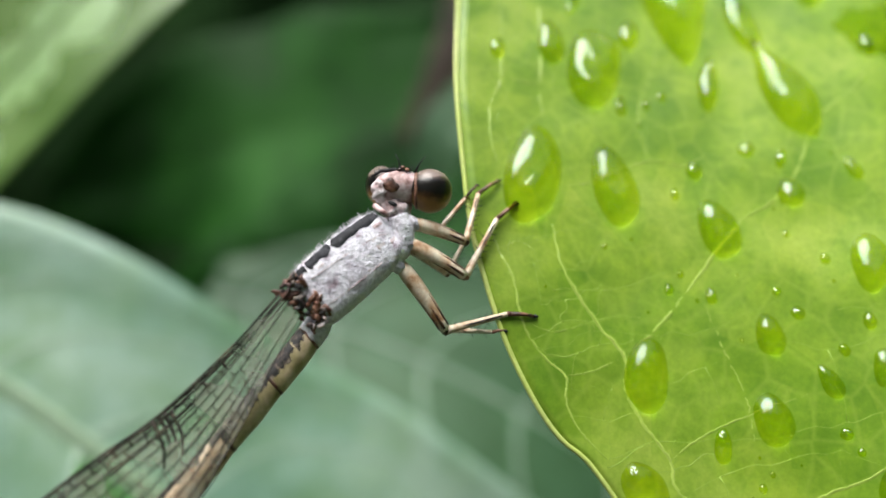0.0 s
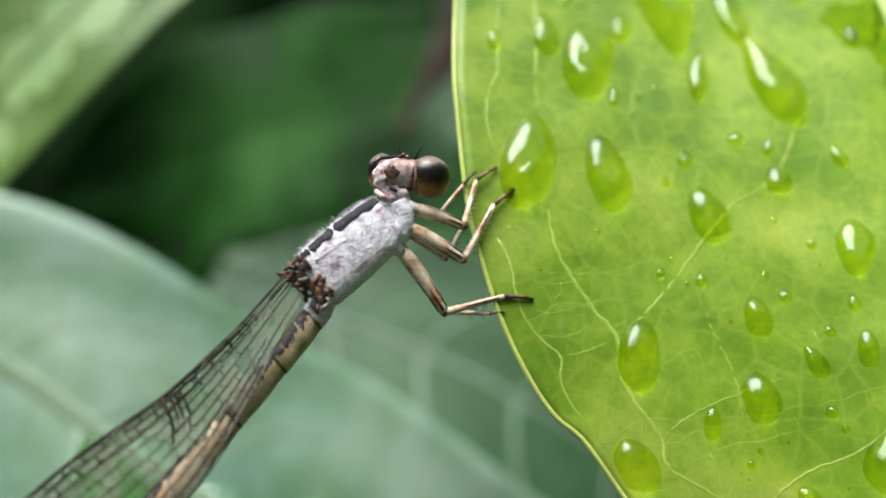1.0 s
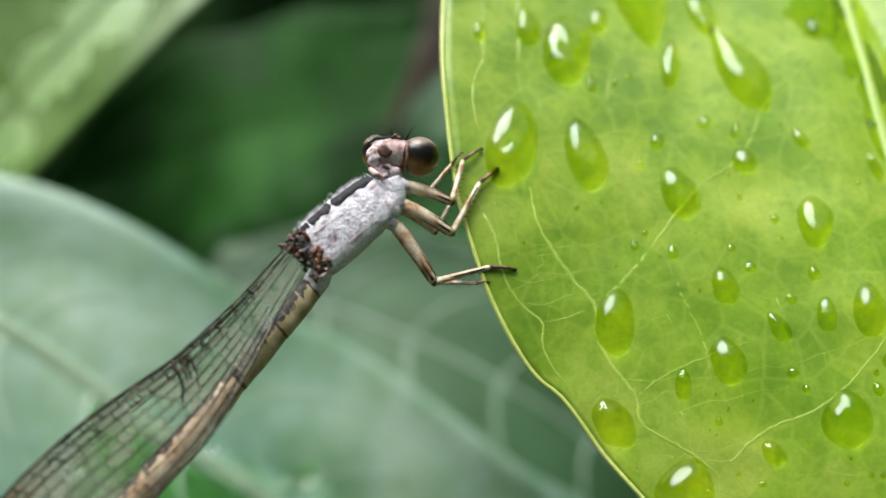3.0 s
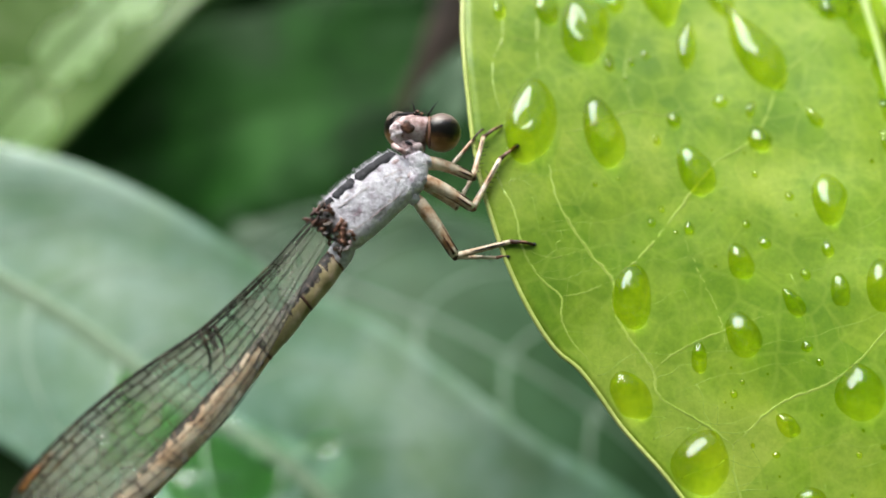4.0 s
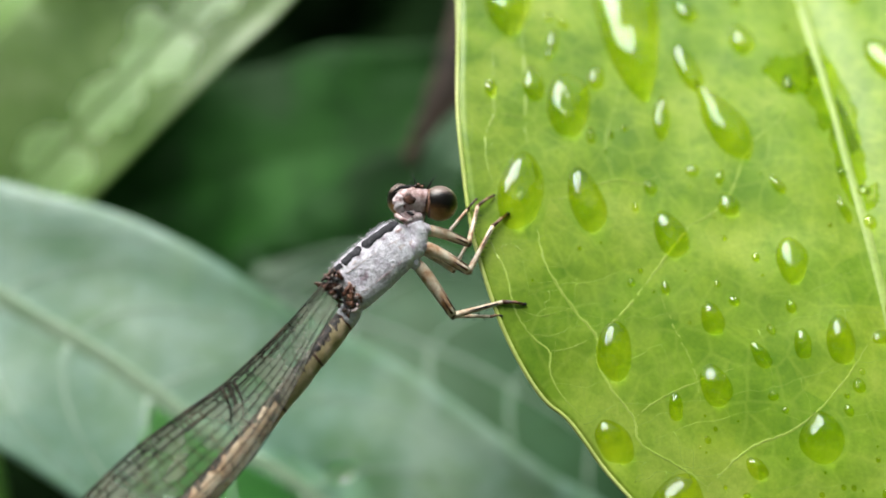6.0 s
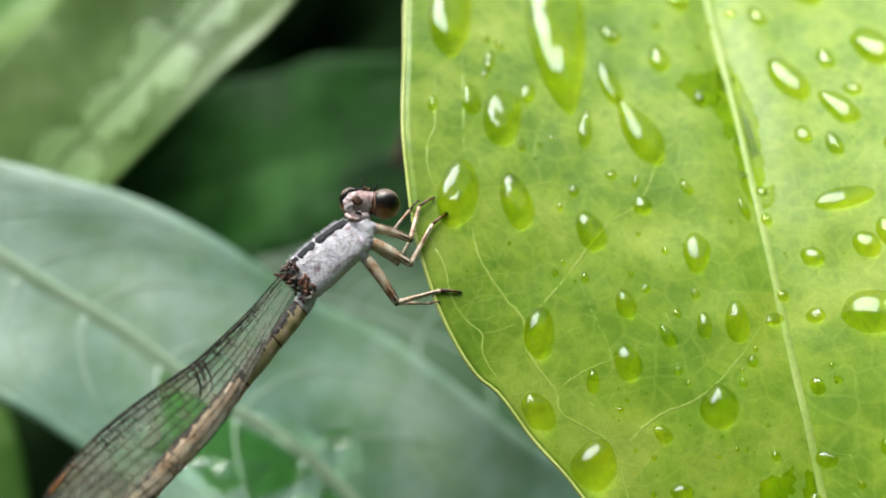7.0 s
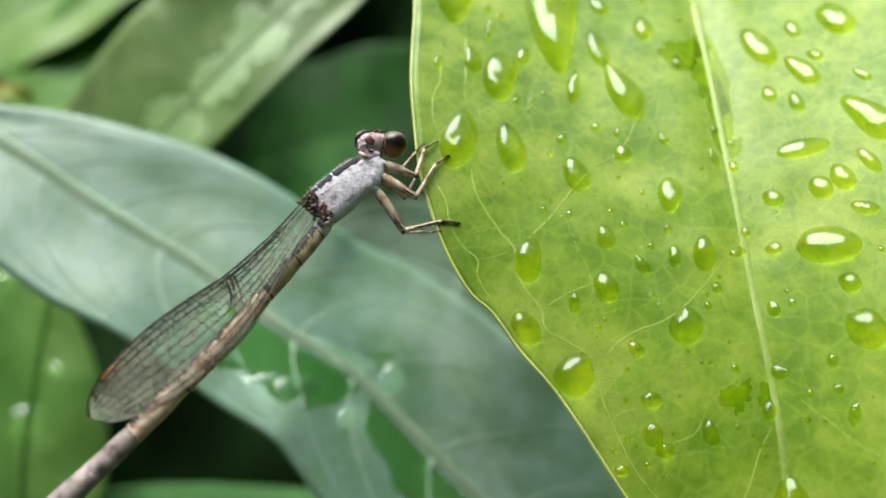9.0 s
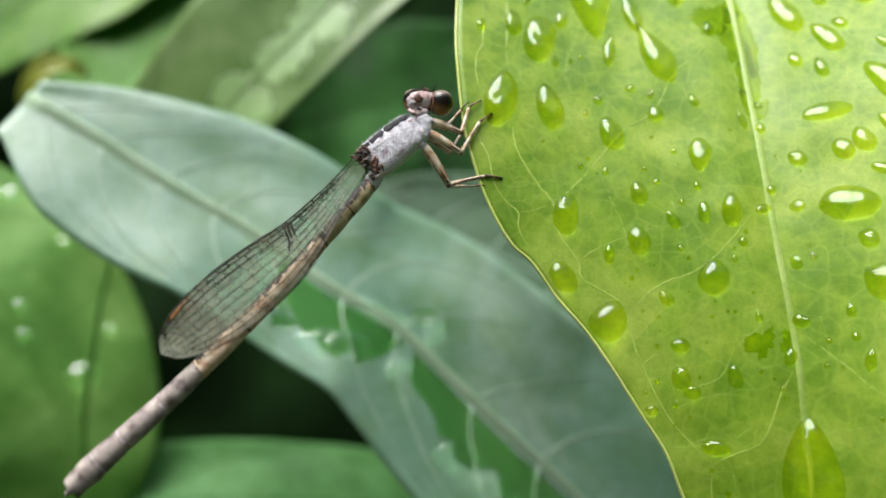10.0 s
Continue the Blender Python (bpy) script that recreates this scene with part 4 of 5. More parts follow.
def leg(points, radii, label, stripe=True, spines=8, seed=0, hang=1):
    """hip, knee, ankle, toe: a leg with thigh, shin, foot, dark stripe, knee cap and a row of spines."""
    hip, knee, ankle, toe = (Vector(p) for p in points)
    rng = random.Random(seed)
    ob = part("leg", tube([hip.lerp(knee, s) + Vector((0, 0, 0.08 * math.sin(math.pi * s))) for s in (0, 0.12, 0.3, 0.5, 0.7, 0.9, 1)], [radii * v for v in (0.8, 1.05, 1.12, 1.05, 0.95, 0.8, 0.7)], sides=14), M_TAN, BODY, label)
    part("shin", tube([knee.lerp(ankle, s) for s in (0, 0.1, 0.4, 0.8, 1)], [radii * v for v in (0.62, 0.55, 0.47, 0.40, 0.36)], sides=10), M_TAN, ob, "straw-brown shin")
    mid = ankle.lerp(toe, 0.5) + Vector((0, -0.06, 0.05))
    foot = part("foot", tube([ankle, mid, toe], [radii * 0.36, radii * 0.28, radii * 0.24], sides=8), M_RUST, ob, "thin jointed foot")
    part("claw", ball(toe, (radii * 0.42, radii * 0.3, radii * 0.28), None, 10, 7, rough=0.5, lumps=9.0), M_BLACK, ob, "black claw")
    part("ankle", ball(ankle, (radii * 0.40,) * 3, None, 10, 7), M_RUST, ob, "black ankle joint")
    part("knee", ball(knee, (radii * 0.66,) * 3, None, 12, 8, rough=0.4, lumps=7.0), M_RUST, ob, "dark knee joint")
    if stripe:
        n = Vector((0, -1, 0))
        part("stripe", tube([hip.lerp(knee, s) + n * radii * 0.86 + Vector((0, 0, 0.08 * math.sin(math.pi * s))) for s in (0.12, 0.45, 0.75, 0.97)], [radii * v for v in (0.06, 0.13, 0.16, 0.22)], sides=8, flat=0.6), M_RUST, ob, "dark brown stripe on the thigh")
        up = (knee - hip).cross(n).normalized()
        for sign in (1, -1):
            part("stripe", tube([hip.lerp(knee, s) + n * radii * 0.55 + sign * up * radii * 0.74 + Vector((0, 0, 0.08 * math.sin(math.pi * s))) for s in (0.2, 0.45, 0.7, 0.95)], [radii * v for v in (0.05, 0.11, 0.12, 0.10)], sides=8), M_RUST, ob, "dark brown stripe on the thigh")
        part("stripe", tube([knee.lerp(ankle, s) + n * radii * 0.40 for s in (0.05, 0.4, 0.9)], [radii * v for v in (0.18, 0.16, 0.12)], sides=8, flat=0.5), M_BLACK, ob, "black stripe on the shin")
    bm = bmesh.new()
    way = (ankle - knee).normalized()
    out = way.cross(Vector((0, 1, 0))).normalized() * hang
    for i in range(spines):
        s = 0.12 + 0.8 * i / spines
        root = knee.lerp(ankle, s)
        for sign in ((1, -1) if i % 2 else (1,)):
            tip = root + sign * out * rng.uniform(0.24, 0.36) + way * 0.18 + Vector((0, rng.uniform(-0.12, 0.02), 0))
            tube([root, root.lerp(tip, 0.5), tip], [0.028, 0.02, 0.006], sides=5, bm=bm)
    for i in range(10):
        root = hip.lerp(knee, 0.15 + 0.08 * i) + Vector((0, -radii * 0.5, 0))
        tube([root, root + Vector((rng.uniform(-0.1, 0.2), -0.05, rng.choice((-1, 1)) * rng.uniform(0.25, 0.4)))], [0.016, 0.004], sides=4, bm=bm)
    part("spines", bm, M_BLACK, ob, "row of thin black spines", "stuff")
    return ob


def damselfly_legs():
    look_near = "straw-brown spiny leg with black stripes"
    leg([(-1.25, 38.45, 1.05), (0.92, 38.75, 0.30), (1.49, 40.0, 2.33), (2.38, 40.62, 2.93)], 0.26, look_near, seed=1, hang=-1)
    leg([(-1.55, 38.35, 0.28), (0.92, 38.70, -1.10), (2.28, 39.9, 1.28), (3.18, 40.45, 1.93)], 0.29, look_near, seed=2, hang=-1)
    leg([(-1.75, 38.35, -0.60), (0.12, 38.75, -3.32), (2.68, 38.95, -2.66), (3.80, 39.14, -2.78)], 0.30, look_near, seed=3)
    leg([(-1.2, 39.5, 0.9), (-0.20, 39.9, 0.75), (0.95, 40.02, 2.15), (1.45, 40.2, 2.7)], 0.20, "straw-brown spiny leg on the far side", False, 7, 4, -1)
    leg([(-1.5, 39.6, 0.1), (0.18, 39.6, -1.02), (0.92, 39.8, 0.35), (1.35, 40.02, 0.95)], 0.22, "straw-brown spiny leg on the far side", False, 7, 5, -1)
    leg([(-1.7, 39.4, -0.7), (0.10, 39.5, -3.36), (2.05, 38.95, -3.40), (2.55, 38.85, -3.34)], 0.22, "straw-brown spiny leg on the far side", False, 6, 6)


LEADING = [(0, 0.85), (2.6, 0.62), (6.5, 0.62), (9.6, 1.05), (12.3, 1.27), (14.8, 1.13), (16.4, 0.72), (17.3, 0.2), (17.75, -0.45)]
TRAILING = [(0, -0.3), (1.8, -0.85), (4.3, -1.78), (7.9, -2.78), (10.6, -3.0), (13.0, -2.9), (14.5, -2.6), (16.2, -2.02), (17.3, -1.3), (17.75, -0.5)]


def wing(name, label, lift, turn, size, seed, dim, net=True, clear=True):
    """One folded wing: clear skin, long veins, cross veins, brown spot near the tip."""
    rng = random.Random(seed)
    c = Vector((-0.72, 0.0, -0.694))
    nrm = Vector((-0.694, 0.0, 0.72))
    rot = Matrix.Rotation(radians(turn), 3, "Y")
    c, nrm = rot @ c, rot @ nrm
    base = Vector((-5.75, 0, -2.35))

    def at(s, q, out=0.0):
        lo, hi = at_curve(LEADING, s), at_curve(TRAILING, s)
        p = base + c * (s * size) + nrm * ((lo + (hi - lo) * q) * size)
        p.y = fly_y(p.x) + lift - out + 0.12 * math.sin(q * 2.6 + s * 0.3) + 0.05 * noise.noise(Vector((s * 0.6, q * 3, seed)))
        return p
    bm = bmesh.new()
    rows, cols = 60, 10
    grid = [[(bm.verts.new(at(17.7 * i / rows, j / cols)), bm.verts.new(at(17.7 * i / rows, j / cols, -0.012))) for j in range(cols + 1)] for i in range(rows + 1)]
    for i in range(rows):
        for j in range(cols):
            for k in (0, 1):
                bm.faces.new((grid[i][j][k], grid[i][j + 1][k], grid[i + 1][j + 1][k], grid[i + 1][j][k]))
    skin = part(name, bm, M_THIN if clear else M_SKIN, BODY, label)
    longs = [0.0, 0.08, 0.17, 0.29, 0.42, 0.55, 0.68, 0.80, 0.91, 1.0]
    for q in longs if net else (0.0, 0.17, 1.0):
        start = 0.0 if q in (0.0, 0.17, 0.42, 0.80, 1.0) else rng.uniform(1.5, 4.5)
        stop = 17.7 if q in (0.0, 1.0) else 17.2 - 2.0 * abs(q - 0.3)
        path = [at(start + (stop - start) * i / 50, q) for i in range(51)]
        r = 0.060 if q < 0.05 else 0.040 if q < 0.2 else 0.026
        part("long_vein", tube(path, [r * dim * min(1.0, 0.5 + (start + (stop - start) * i / 50) / 9) for i in range(51)], sides=6), M_WVEIN, skin)
    bm, pale = bmesh.new(), bmesh.new()
    for a, b in zip(longs, longs[1:]) if net else ((0.0, 0.17),):
        s = 2.2 + 1.2 * a + rng.uniform(0.0, 0.4)
        while s < 17.0:
            tube([at(s, a), at(s + 0.05, (a + b) / 2), at(s + rng.uniform(-0.1, 0.12), b)], (0.042 if b < 0.25 else 0.018) * dim, sides=5, bm=bm if b < 0.25 or s < 6.5 else pale)
            s += rng.uniform(0.70, 1.05)
    part("vein_net", bm, M_WVEIN, skin, "net of fine dark cross veins", "stuff")
    if net:
        part("vein_net", pale, M_RUST, skin, "net of fine brown cross veins", "stuff")
    else:
        pale.free()
    part("nodus", tube([at(6.6, 0.0), at(6.75, 0.15), at(7.0, 0.34), at(7.5, 0.5)], [0.09, 0.075, 0.06, 0.04], sides=6), M_WVEIN, skin, "dark thick vein knot")
    spot = bmesh.new()
    tube([at(14.6, 0.05, 0.02), at(15.1, 0.055, 0.02), at(15.6, 0.06, 0.02), at(15.9, 0.06, 0.02)], [0.05, 0.13, 0.13, 0.05], sides=8, flat=0.4, bm=spot)
    part("wing_spot", spot, M_STIGMA, skin, "small orange-brown wing spot")


damselfly_trunk()
damselfly_head()
damselfly_abdomen()
damselfly_legs()
wing("forewing", "clear net-veined forewing", -0.75, 0.0, 1.0, 1, 1.0, True, False)
wing("hindwing", "clear net-veined hindwing", -0.60, 0.5, 0.96, 2, 0.38)
wing("forewing", "clear net-veined forewing on the far side", 0.70, 0.4, 0.99, 3, 0.7, False)
wing("hindwing", "clear net-veined hindwing on the far side", 0.60, -0.6, 0.95, 4, 0.7, False)


# ---------------------------------------------------------------- leaves behind
BEHIND = []


def back_leaf(label, mid, upper, lower, skin, vein_skin, face=(0, -1, 0), fold=0.1, veins=0, thick=0.25, wave=0.5, name="leaf", seed=0, sway=True, rib_skin=None, rib=0.36, turned=None, rib_flat=0.35):
    """A blade on a curved midrib (x, y, z); upper, lower: half widths along it; fold lifts the halves; it may twist from face to turned."""
    pts = spline(mid, 90)
    n = len(pts)
    leaf = thing(name, mid[0], label, "leaf", "leaves behind")
    wu = [v[0] for v in spline([(w,) for w in upper], n - 1)]
    wl = [v[0] for v in spline([(w,) for w in lower], n - 1)]
    N = Vector(face).normalized()
    frames = []
    for i in range(n):
        way = (Vector(pts[min(i + 1, n - 1)]) - Vector(pts[max(i - 1, 0)])).normalized()
        facing = N.lerp(Vector(turned or face).normalized(), i / (n - 1)).normalized()
        frames.append((Vector(pts[i]), facing.cross(way).normalized(), facing))
    flip = -1 if frames[n // 2][1].z < 0 else 1

    def at(i, q, out=0.0):
        p, side, facing = frames[i]
        w = max(wu[i] if q > 0 else wl[i], 0.02)
        h = fold * w * abs(q) ** 1.3 + wave * noise.noise(Vector((i * 0.07 + seed, q * 1.4, seed))) * abs(q) + out
        return p + side * flip * (w * q) + facing * h
    bm = bmesh.new()
    cols = 28
    f = [[bm.verts.new(at(i, -1 + 2 * j / cols)) for j in range(cols + 1)] for i in range(n)]
    b = [[bm.verts.new(at(i, -1 + 2 * j / cols, -thick)) for j in range(cols + 1)] for i in range(n)]
    for i in range(n - 1):
        for j in range(cols):
            bm.faces.new((f[i][j], f[i][j + 1], f[i + 1][j + 1], f[i + 1][j]))
            bm.faces.new((b[i][j], b[i + 1][j], b[i + 1][j + 1], b[i][j + 1]))
        for j in (0, cols):
            bm.faces.new((f[i][j], f[i + 1][j], b[i + 1][j], b[i][j]))
    for i in (0, n - 1):
        for j in range(cols):
            bm.faces.new((f[i][j], b[i][j], b[i][j + 1], f[i][j + 1]))
    part("blade", bm, skin, leaf)
    part("midrib", tube([at(i, 0.0, 0.05) for i in range(0, n, 3)], [rib * (1 - 0.55 * i / n) for i in range(0, n, 3)], sides=12, flat=rib_flat), rib_skin or vein_skin, leaf, "pale midrib")
    for k in range(veins):
        for sign in (1, -1):
            i0 = (k + 0.5) / veins * (n - 22)
            path = []
            for m in range(13):
                u = m / 12
                i = min(i0 + 17 * u ** 1.6, n - 1.001)
                q = sign * 0.88 * math.sin(u * 1.45)
                path.append(at(int(i), q, 0.02).lerp(at(int(i) + 1, q, 0.02), i - int(i)))
            part("vein", tube(path, [0.20 - 0.013 * m for m in range(13)], sides=8, flat=0.2), vein_skin, leaf, "pale side vein")
    if sway:
        BEHIND.append([leaf, Vector(mid[0]), ""])
    return leaf, at, n


BLUE_LEAF, blue_at, BLUE_N = back_leaf(
    "broad blue-green leaf, wet and shiny, behind the damselfly",
    [(-51.2, 62.0, 4.2), (-44.4, 62.0, 0.8), (-36.9, 62.0, -3.6), (-29.6, 62.0, -7.4), (-21.0, 62.0, -12.9), (-13.7, 62.6, -17.0), (-3.6, 63.4, -26.1), (5.2, 64.2, -33.5), (17.9, 64.0, -45.2), (28.6, 64.3, -56.7)],
    [2.8, 6.8, 10.0, 11.3, 12.0, 13.1, 15.1, 17.4, 16.0, 3.2], [4.0, 8.8, 9.6, 9.2, 9.0, 9.9, 11.6, 13.2, 11.0, 2.8],
    M_BLUE, M_BLUE_VEIN, (0.12, -0.91, 0.40), 0.06, 9, turned=(-0.13, -0.74, 0.66), wave=0.7, seed=3, rib_skin=M_BLUE_RIB, rib=1.0, rib_flat=0.14)
UPPER_LEAF, upper_at, UPPER_N = back_leaf(
    "pale shiny leaf above, wet with rain", [(-48.2, 72.9, -7.9), (-40.3, 71.7, 1.2), (-31.9, 70.5, 10.2), (-24.1, 69.9, 18.1), (-15.8, 70.5, 27.3), (-5.7, 71.7, 38.2)],
    [3.6, 9.7, 12.1, 12.1, 9.7, 3.6], [2.4, 5.6, 6.1, 6.1, 6.1, 2.4], M_PALE, M_PALE, (0.3, -0.75, 0.6), 0.12, 3, wave=1.2, seed=5)
LOW_LEAF, low_at, LOW_N = back_leaf("mid-green leaf low behind the tail", [(-74.9, 79.0, 3.0), (-65.2, 77.8, -6.7), (-56.7, 76.6, -17.6), (-50.6, 76.6, -30.9), (-48.2, 77.8, -43.0)],
          [3.6, 10.9, 13.3, 10.9, 3.6], [3.6, 12.1, 14.6, 12.1, 3.6], M_FRESH, M_FRESH, (0.1, -0.75, 0.65), 0.1, 5, wave=1.0, seed=7)
back_leaf("deep green leaf lying low under the tail", [(-79.7, 81.4, -43.0), (-54.3, 79.0, -39.4), (-30.0, 79.0, -38.2), (-9.4, 80.2, -39.4), (10.0, 82.6, -43.0)],
          [2.4, 6.1, 7.9, 6.7, 2.4], [2.4, 8.5, 10.9, 9.7, 2.4], M_LOW, M_LOW, (0.0, -0.7, 0.7), 0.1, 5, wave=1.0, seed=9)
back_leaf("green leaf behind the head, shade put into its colour", [(-40.9, 100.8, 5.5), (-26.4, 98.4, 10.3), (-11.8, 97.2, 14.0), (2.7, 98.4, 20.0), (14.9, 100.8, 27.3)],
          [3.6, 10.9, 12.0, 6.5, 2.0], [3.6, 10.9, 14.6, 11.0, 3.0], M_SHADED, M_SHADED, (0.1, -0.9, 0.4), 0.1, 4, wave=2.0, seed=11)
back_leaf("bright green leaf blurred far behind", [(-60, 85, 1), (-53, 86, 9), (-46, 88, 17), (-39, 90, 26), (-32, 92, 35)],
          [2, 8, 12, 12, 6], [2, 8, 10, 9, 3], M_FRESH, M_FRESH, (0.1, -0.75, 0.65), 0.1, 4, wave=1.5, seed=27)
back_leaf("green leaf behind the thorax, shade put into its colour", [(-31.2, 91.1, -16.4), (-19.1, 89.9, -6.7), (-8.2, 89.9, 0.6), (4.0, 91.1, 6.7), (14.9, 93.5, 10.3)],
          [3.6, 8.5, 9.7, 8.5, 3.6], [3.6, 9.7, 10.9, 9.7, 3.6], M_SHADED, M_SHADED, (-0.1, -0.9, 0.4), 0.1, 4, wave=1.5, seed=13)
back_leaf("dull grey-green leaf in shade below the legs", [(-19.5, 81, -3.0), (-8, 78, -6), (4, 76, -11), (16, 76, -19), (27, 77.5, -31)],
          [3, 8.5, 10, 10, 4], [3, 8, 10, 10, 4], M_GREY, M_BLUE_VEIN, (0.0, -0.9, 0.45), 0.08, 5, wave=0.8, seed=15)
back_leaf("pale yellow-green leaf far up behind", [(-84.6, 103.3, 15.2), (-67.6, 98.4, 24.9), (-50.6, 96.0, 33.4), (-33.6, 96.0, 41.9)],
          [4.9, 13.3, 14.6, 4.9], [4.9, 12.1, 13.3, 4.9], M_MID, M_MID, (0.1, -0.8, 0.6), 0.1, 4, wave=1.5, seed=17)
back_leaf("curled yellowing leaf far behind", [(-58.5, 81.4, 6.5), (-58.0, 80.2, 10.0), (-56.0, 80.2, 13.0), (-53.5, 81.4, 14.0), (-51.5, 82.6, 13.0)],
          [0.4, 1.1, 1.5, 1.2, 0.3], [0.4, 1.0, 1.3, 1.2, 0.3], M_YELLOW, M_YELLOW, (0.0, -0.9, 0.4), 0.3, 0, wave=0.3, seed=19)

back_leaf("small pale leaf between head and leaf edge", [(-3.3, 77.8, 2.4), (-1.4, 76.6, 6.7), (0.3, 76.6, 10.3), (2.3, 77.8, 14.6)],
          [0.5, 1.8, 2.1, 0.5], [0.5, 1.9, 2.2, 0.5], M_GREY, M_GREY, (0.1, -0.8, 0.6), 0.1, 0, wave=0.3, seed=23)


def dead_scrap():
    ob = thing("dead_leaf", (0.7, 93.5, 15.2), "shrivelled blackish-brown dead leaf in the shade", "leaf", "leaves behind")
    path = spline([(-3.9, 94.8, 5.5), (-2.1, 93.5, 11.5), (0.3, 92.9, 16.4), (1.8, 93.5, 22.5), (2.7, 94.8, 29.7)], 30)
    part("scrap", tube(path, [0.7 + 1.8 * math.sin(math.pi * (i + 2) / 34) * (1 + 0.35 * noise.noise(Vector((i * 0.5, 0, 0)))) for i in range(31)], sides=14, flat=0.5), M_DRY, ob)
    BEHIND.append([ob, Vector((0.7, 93.5, 15.2)), ""])


dead_scrap()


# ---------------------------------------------------------------- water on the leaves behind
def foot_on(at, count):
    """Places on a leaf behind, by x and z: the nearest knot of a fine net over the blade, and its slope."""
    net = np.array([[at(i, -1 + j / 15) for j in range(31)] for i in range(count)])
    along, over = np.gradient(net, axis=0), np.gradient(net, axis=1)

    def foot(x, z, out):
        d = (net[:, :, 0] - x) ** 2 + (net[:, :, 2] - z) ** 2
        i, j = np.unravel_index(int(np.argmin(d)), d.shape)
        p, a, b = net[i, j], along[i, j], over[i, j]
        det = a[0] * b[2] - a[2] * b[0]
        dx, dz = x - p[0], z - p[2]
        u, v = (dx * b[2] - dz * b[0]) / det, (a[0] * dz - a[2] * dx) / det
        u, v = max(-1.5, min(1.5, u)), max(-1.5, min(1.5, v))
        return Vector((x, p[1] + u * a[1] + v * b[1] - out, z))
    return foot


def sway_drop(row, tall, odd, foot, label, own="", name="water_drop", water=None):
    ob = water_drop(row, tall, odd, foot, label, "rain water on the leaves behind", name, water or M_CLEAR)
    BEHIND.append([ob, Vector(ob.location) / MM, own])


blue_foot = foot_on(blue_at, BLUE_N)
for row in [(-15.0, -15.2, 7.4, 2.2, -24), (-18.3, -17.9, 4.4, 1.8, 0), (-21.2, -17.4, 4.2, 1.1, 5), (-13.5, -20.4, 3.2, 1.7, 5), (-24.8, -15.8, 3.8, 1.6, -32), (-22.2, -18.2, 4.0, 1.3, -36), (-6.6, -29.4, 5.2, 3.0, -25), (-9.0, -29.0, 2.8, 1.3, -35), (-3.9, -31.6, 5.0, 1.8, -15), (-10.2, -17.0, 2.6, 2.8, 20), (0.4, -35.0, 3.6, 1.6, -30)]:
    sway_drop(row, 0.14, 0.4, blue_foot, "blurred rain drop glinting on the blue-green leaf", "blue")


def wet_band(first, last, inner, outer, seed):
    """A thin sheet of water lying along the blue-green leaf's rib, with a frayed outline."""
    bm, rows = bmesh.new(), []
    for i in range(first, last + 1):
        u = (i - first) / (last - first)
        close = min(1.0, 2.2 * math.sqrt(u), 2.2 * math.sqrt(1 - u))
        far = inner + (outer - inner) * close * (0.85 + 0.45 * noise.noise(Vector((i * 0.33, seed, 0))) + 0.25 * noise.noise(Vector((i * 0.9, seed, 3))))
        rows.append([(bm.verts.new(blue_at(i, inner + (far - inner) * j / 8, 0.05 if 0 < j < 8 else 0.01)), bm.verts.new(blue_at(i, inner + (far - inner) * j / 8, -0.03))) for j in range(9)])
    for p, q in zip(rows, rows[1:]):
        for j in range(8):
            bm.faces.new((p[j][0], p[j + 1][0], q[j + 1][0], q[j][0]))
            bm.faces.new((p[j][1], q[j][1], q[j + 1][1], p[j + 1][1]))
        for j in (0, 8):
            bm.faces.new((p[j][0], q[j][0], q[j][1], p[j][1]))
    for row in (rows[0], rows[-1]):
        for j in range(8):
            bm.faces.new((row[j][0], row[j][1], row[j + 1][1], row[j + 1][0]))
    base = blue_at((first + last) // 2, inner)
    ob = part_free("water_film", bm, M_FILM, base)
    ob.visible_shadow = False   # shadow off, so daylight passes; the dark tint does the dimming
    tagged(ob, "smooth dark film of water along the blue-green leaf's rib", "water film", "rain water on the leaves behind")
    BEHIND.append([ob, Vector(base), "blue"])


def along_rib(x):
    return min(range(BLUE_N), key=lambda i: abs(blue_at(i, 0.0).x - x))


wet_band(along_rib(-25.0), along_rib(-12.6), -0.05, -0.72, 1.0)
wet_band(along_rib(-12.0), along_rib(7.0), -0.05, -0.50, 2.0)
sway_drop((-11.2, -15.4, 2.4, 1.7, 0), 0.03, 0.6, blue_foot, "small dark film of water on the blue-green leaf", "blue", "water_film", M_FILM)
upper_foot = foot_on(upper_at, UPPER_N)
rng = random.Random(21)
# Films added along the rib to shape the upper leaf's band of sheen.
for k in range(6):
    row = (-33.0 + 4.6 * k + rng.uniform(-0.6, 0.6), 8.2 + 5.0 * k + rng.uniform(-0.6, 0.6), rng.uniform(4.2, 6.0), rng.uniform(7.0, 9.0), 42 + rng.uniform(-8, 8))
    sway_drop(row, 0.02, 0.9, upper_foot, "ragged glossy film added for the sheen of the pale leaf above", "upper", "water_film", M_SHEEN)
low_foot = foot_on(low_at, LOW_N)
for i in range(8):
    row = (rng.uniform(-62, -47), rng.uniform(-30, 0), rng.uniform(1.2, 3.4), rng.uniform(1.2, 3.0), 0)
    sway_drop(row, 0.22, 0.35, low_foot, "blurred rain drop on the fresh green leaf")
BEHIND[0][2], BEHIND[1][2] = "blue", "upper"


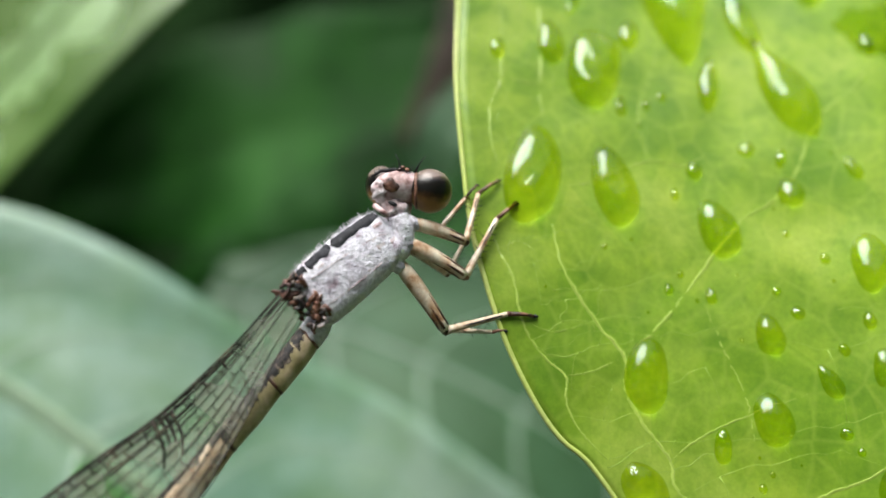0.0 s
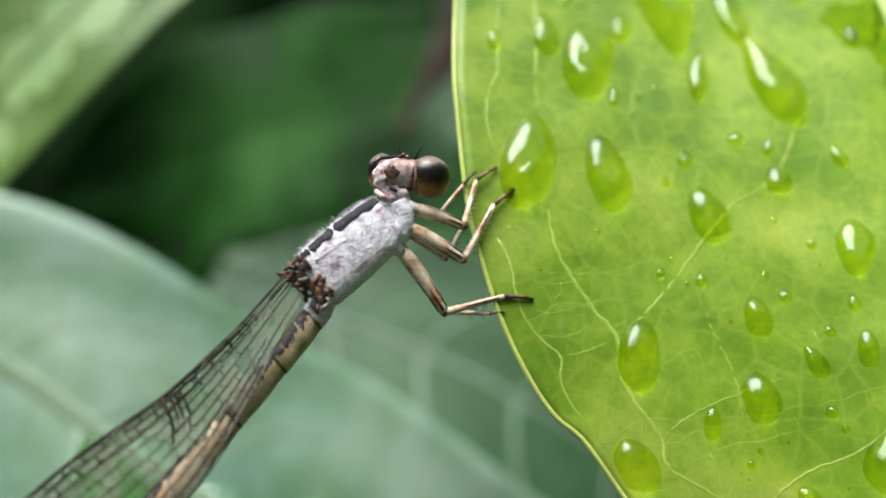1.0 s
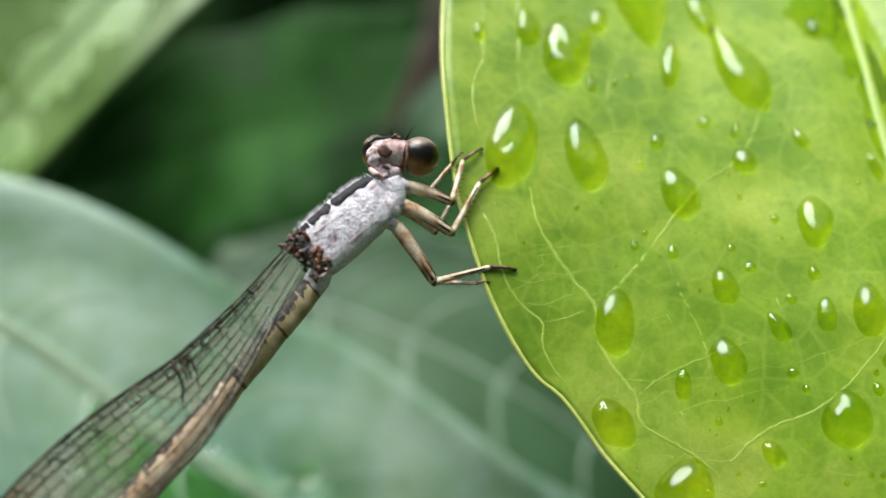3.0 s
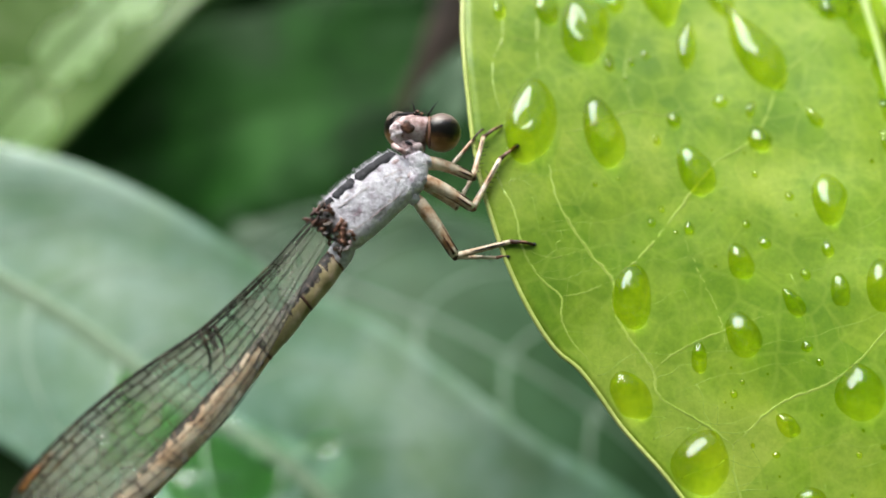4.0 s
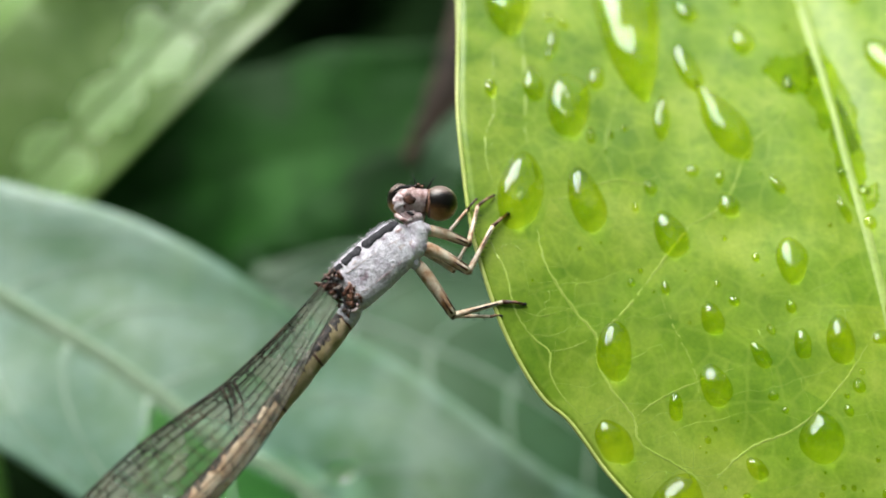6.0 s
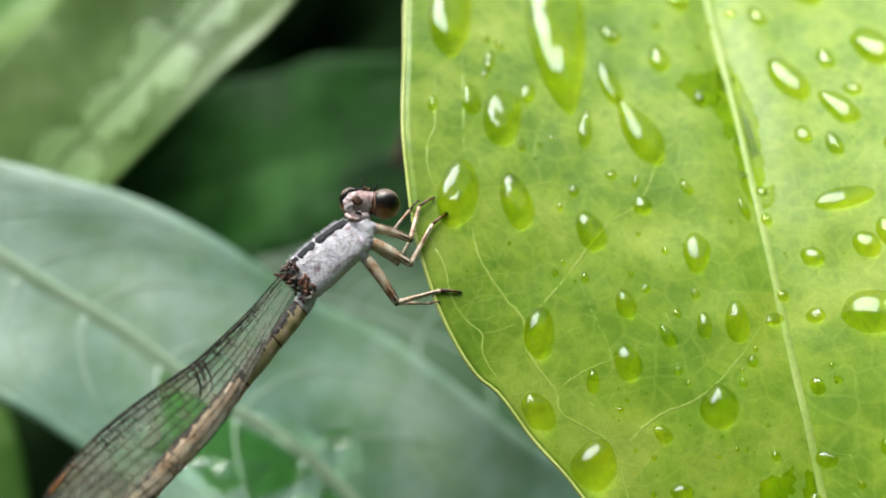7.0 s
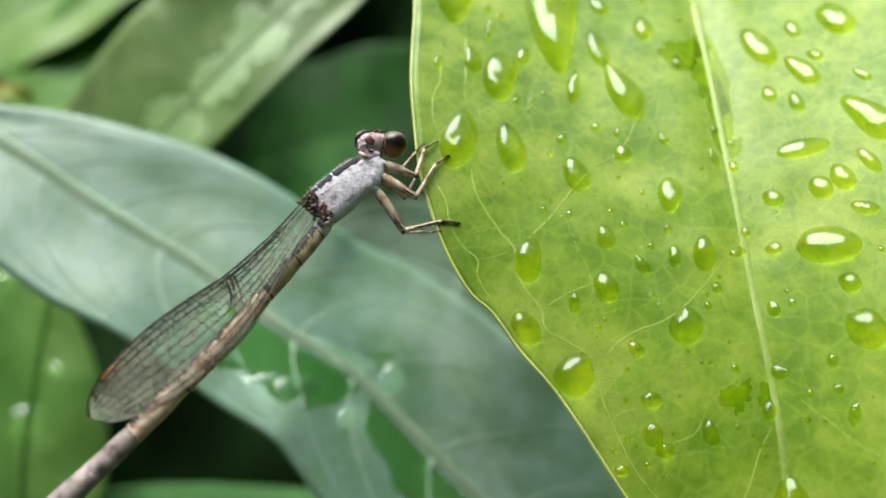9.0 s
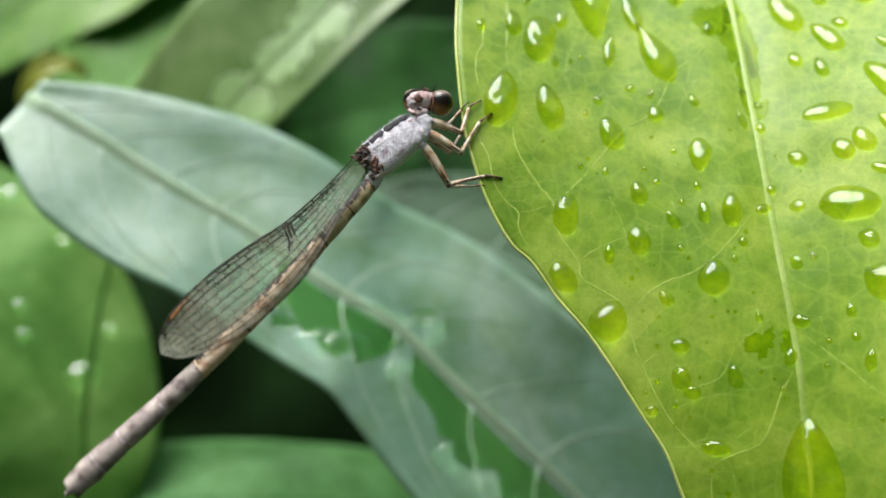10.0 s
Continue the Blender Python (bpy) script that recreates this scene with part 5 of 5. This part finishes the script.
def stem():
    base = (-46.6, 70.5, -34.0)
    ob = thing("stem", base, "thin curved pale green plant stem, out of focus", "stem", "leaves behind")
    path = spline([base, (-46.9, 70.5, -28.0), (-46.2, 70.6, -21.0), (-45.4, 70.9, -14.5), (-44.2, 71.5, -9.0), (-42.0, 73.0, -5.0)], 40)
    part("stalk", tube(path, [0.46 - 0.004 * i for i in range(41)], sides=12), M_FRESH, ob)
    for k in (9, 22, 33):
        part("node", ball(path[k], (0.52, 0.52, 0.6), None, 14, 9, rough=0.2), M_FRESH, ob, "thickened stem node")
    BEHIND.append([ob, Vector(base), ""])


stem()


# ---------------------------------------------------------------- what moves: the plants behind sway against the near twig
SWAY = [(0, 0.28, -2.81, -0.50), (1, 0.30, -3.01, -0.33), (2, 0.20, -2.50, -0.81), (3.5, -0.04, -1.28, -0.41), (4.5, 0.00, -0.00, 0.00), (5, 0.50, 0.77, 0.65), (6.5, 2.33, 1.95, 0.58), (7, 3.87, 2.33, 1.68), (7.5, 5.40, 2.75, 2.51), (8, 5.65, 3.51, 2.51), (8.5, 6.42, 4.53, 2.97), (9, 7.07, 6.33, 3.03), (9.5, 7.38, 7.52, 1.50), (10, 8.20, 8.23, 1.53)]


DRIFT = [(0, -1.8), (3.5, 0.0), (6.5, -0.6), (7.5, -1.2), (8.5, 0.6), (10, 3.0)]   # the upper leaf swings a little further


# the broad blue-green leaf swings on its own stalk: shift and lean about its middle
BLUE_SWAY = [(0, 3.42, -4.0, -2.44, 2.96), (2, 2.1, -1.4, -2.06, 3.1), (3.5, 2.52, -0.2, -1.62, 3.15), (5, 2.9, 1.9, -0.95, 2.95), (6.5, 4.76, 0.6, -0.02, 3.4), (7.5, 8.1, -0.3, 2.5, 4.4), (8.5, 8.8, 1.2, 2.83, 3.8), (10, 10.07, 3.94, 1.83, 1.31)]
BLUE_MIDDLE = Vector((-20.0, 62.0, -14.0))


def motions():
    for ob, base, own in BEHIND:
        if own == "blue":
            rows = []
            for k in range(41):
                t = k / 4
                x, y, z, lean = (at_curve([(r[0], r[c]) for r in BLUE_SWAY], t) for c in (1, 2, 3, 4))
                p = Matrix.Rotation(radians(lean), 3, "Y") @ (base - BLUE_MIDDLE) + BLUE_MIDDLE + Vector((x, y, z))
                rows.append((t, pose(p.x * MM, p.y * MM, p.z * MM, 0, lean, 0)))
        else:
            far = 1.0 if own == "upper" else 0.0
            rows = [(t, pose((base.x + x + far * at_curve(DRIFT, t)) * MM, (base.y + y) * MM, (base.z + z) * MM)) for t, x, y, z in SWAY]
        walk(ob, rows)


# the lens is focused on the damselfly
cam.data.dof.use_dof = True
cam.data.dof.focus_object = BODY
cam.data.dof.aperture_fstop = 17.0
motions()
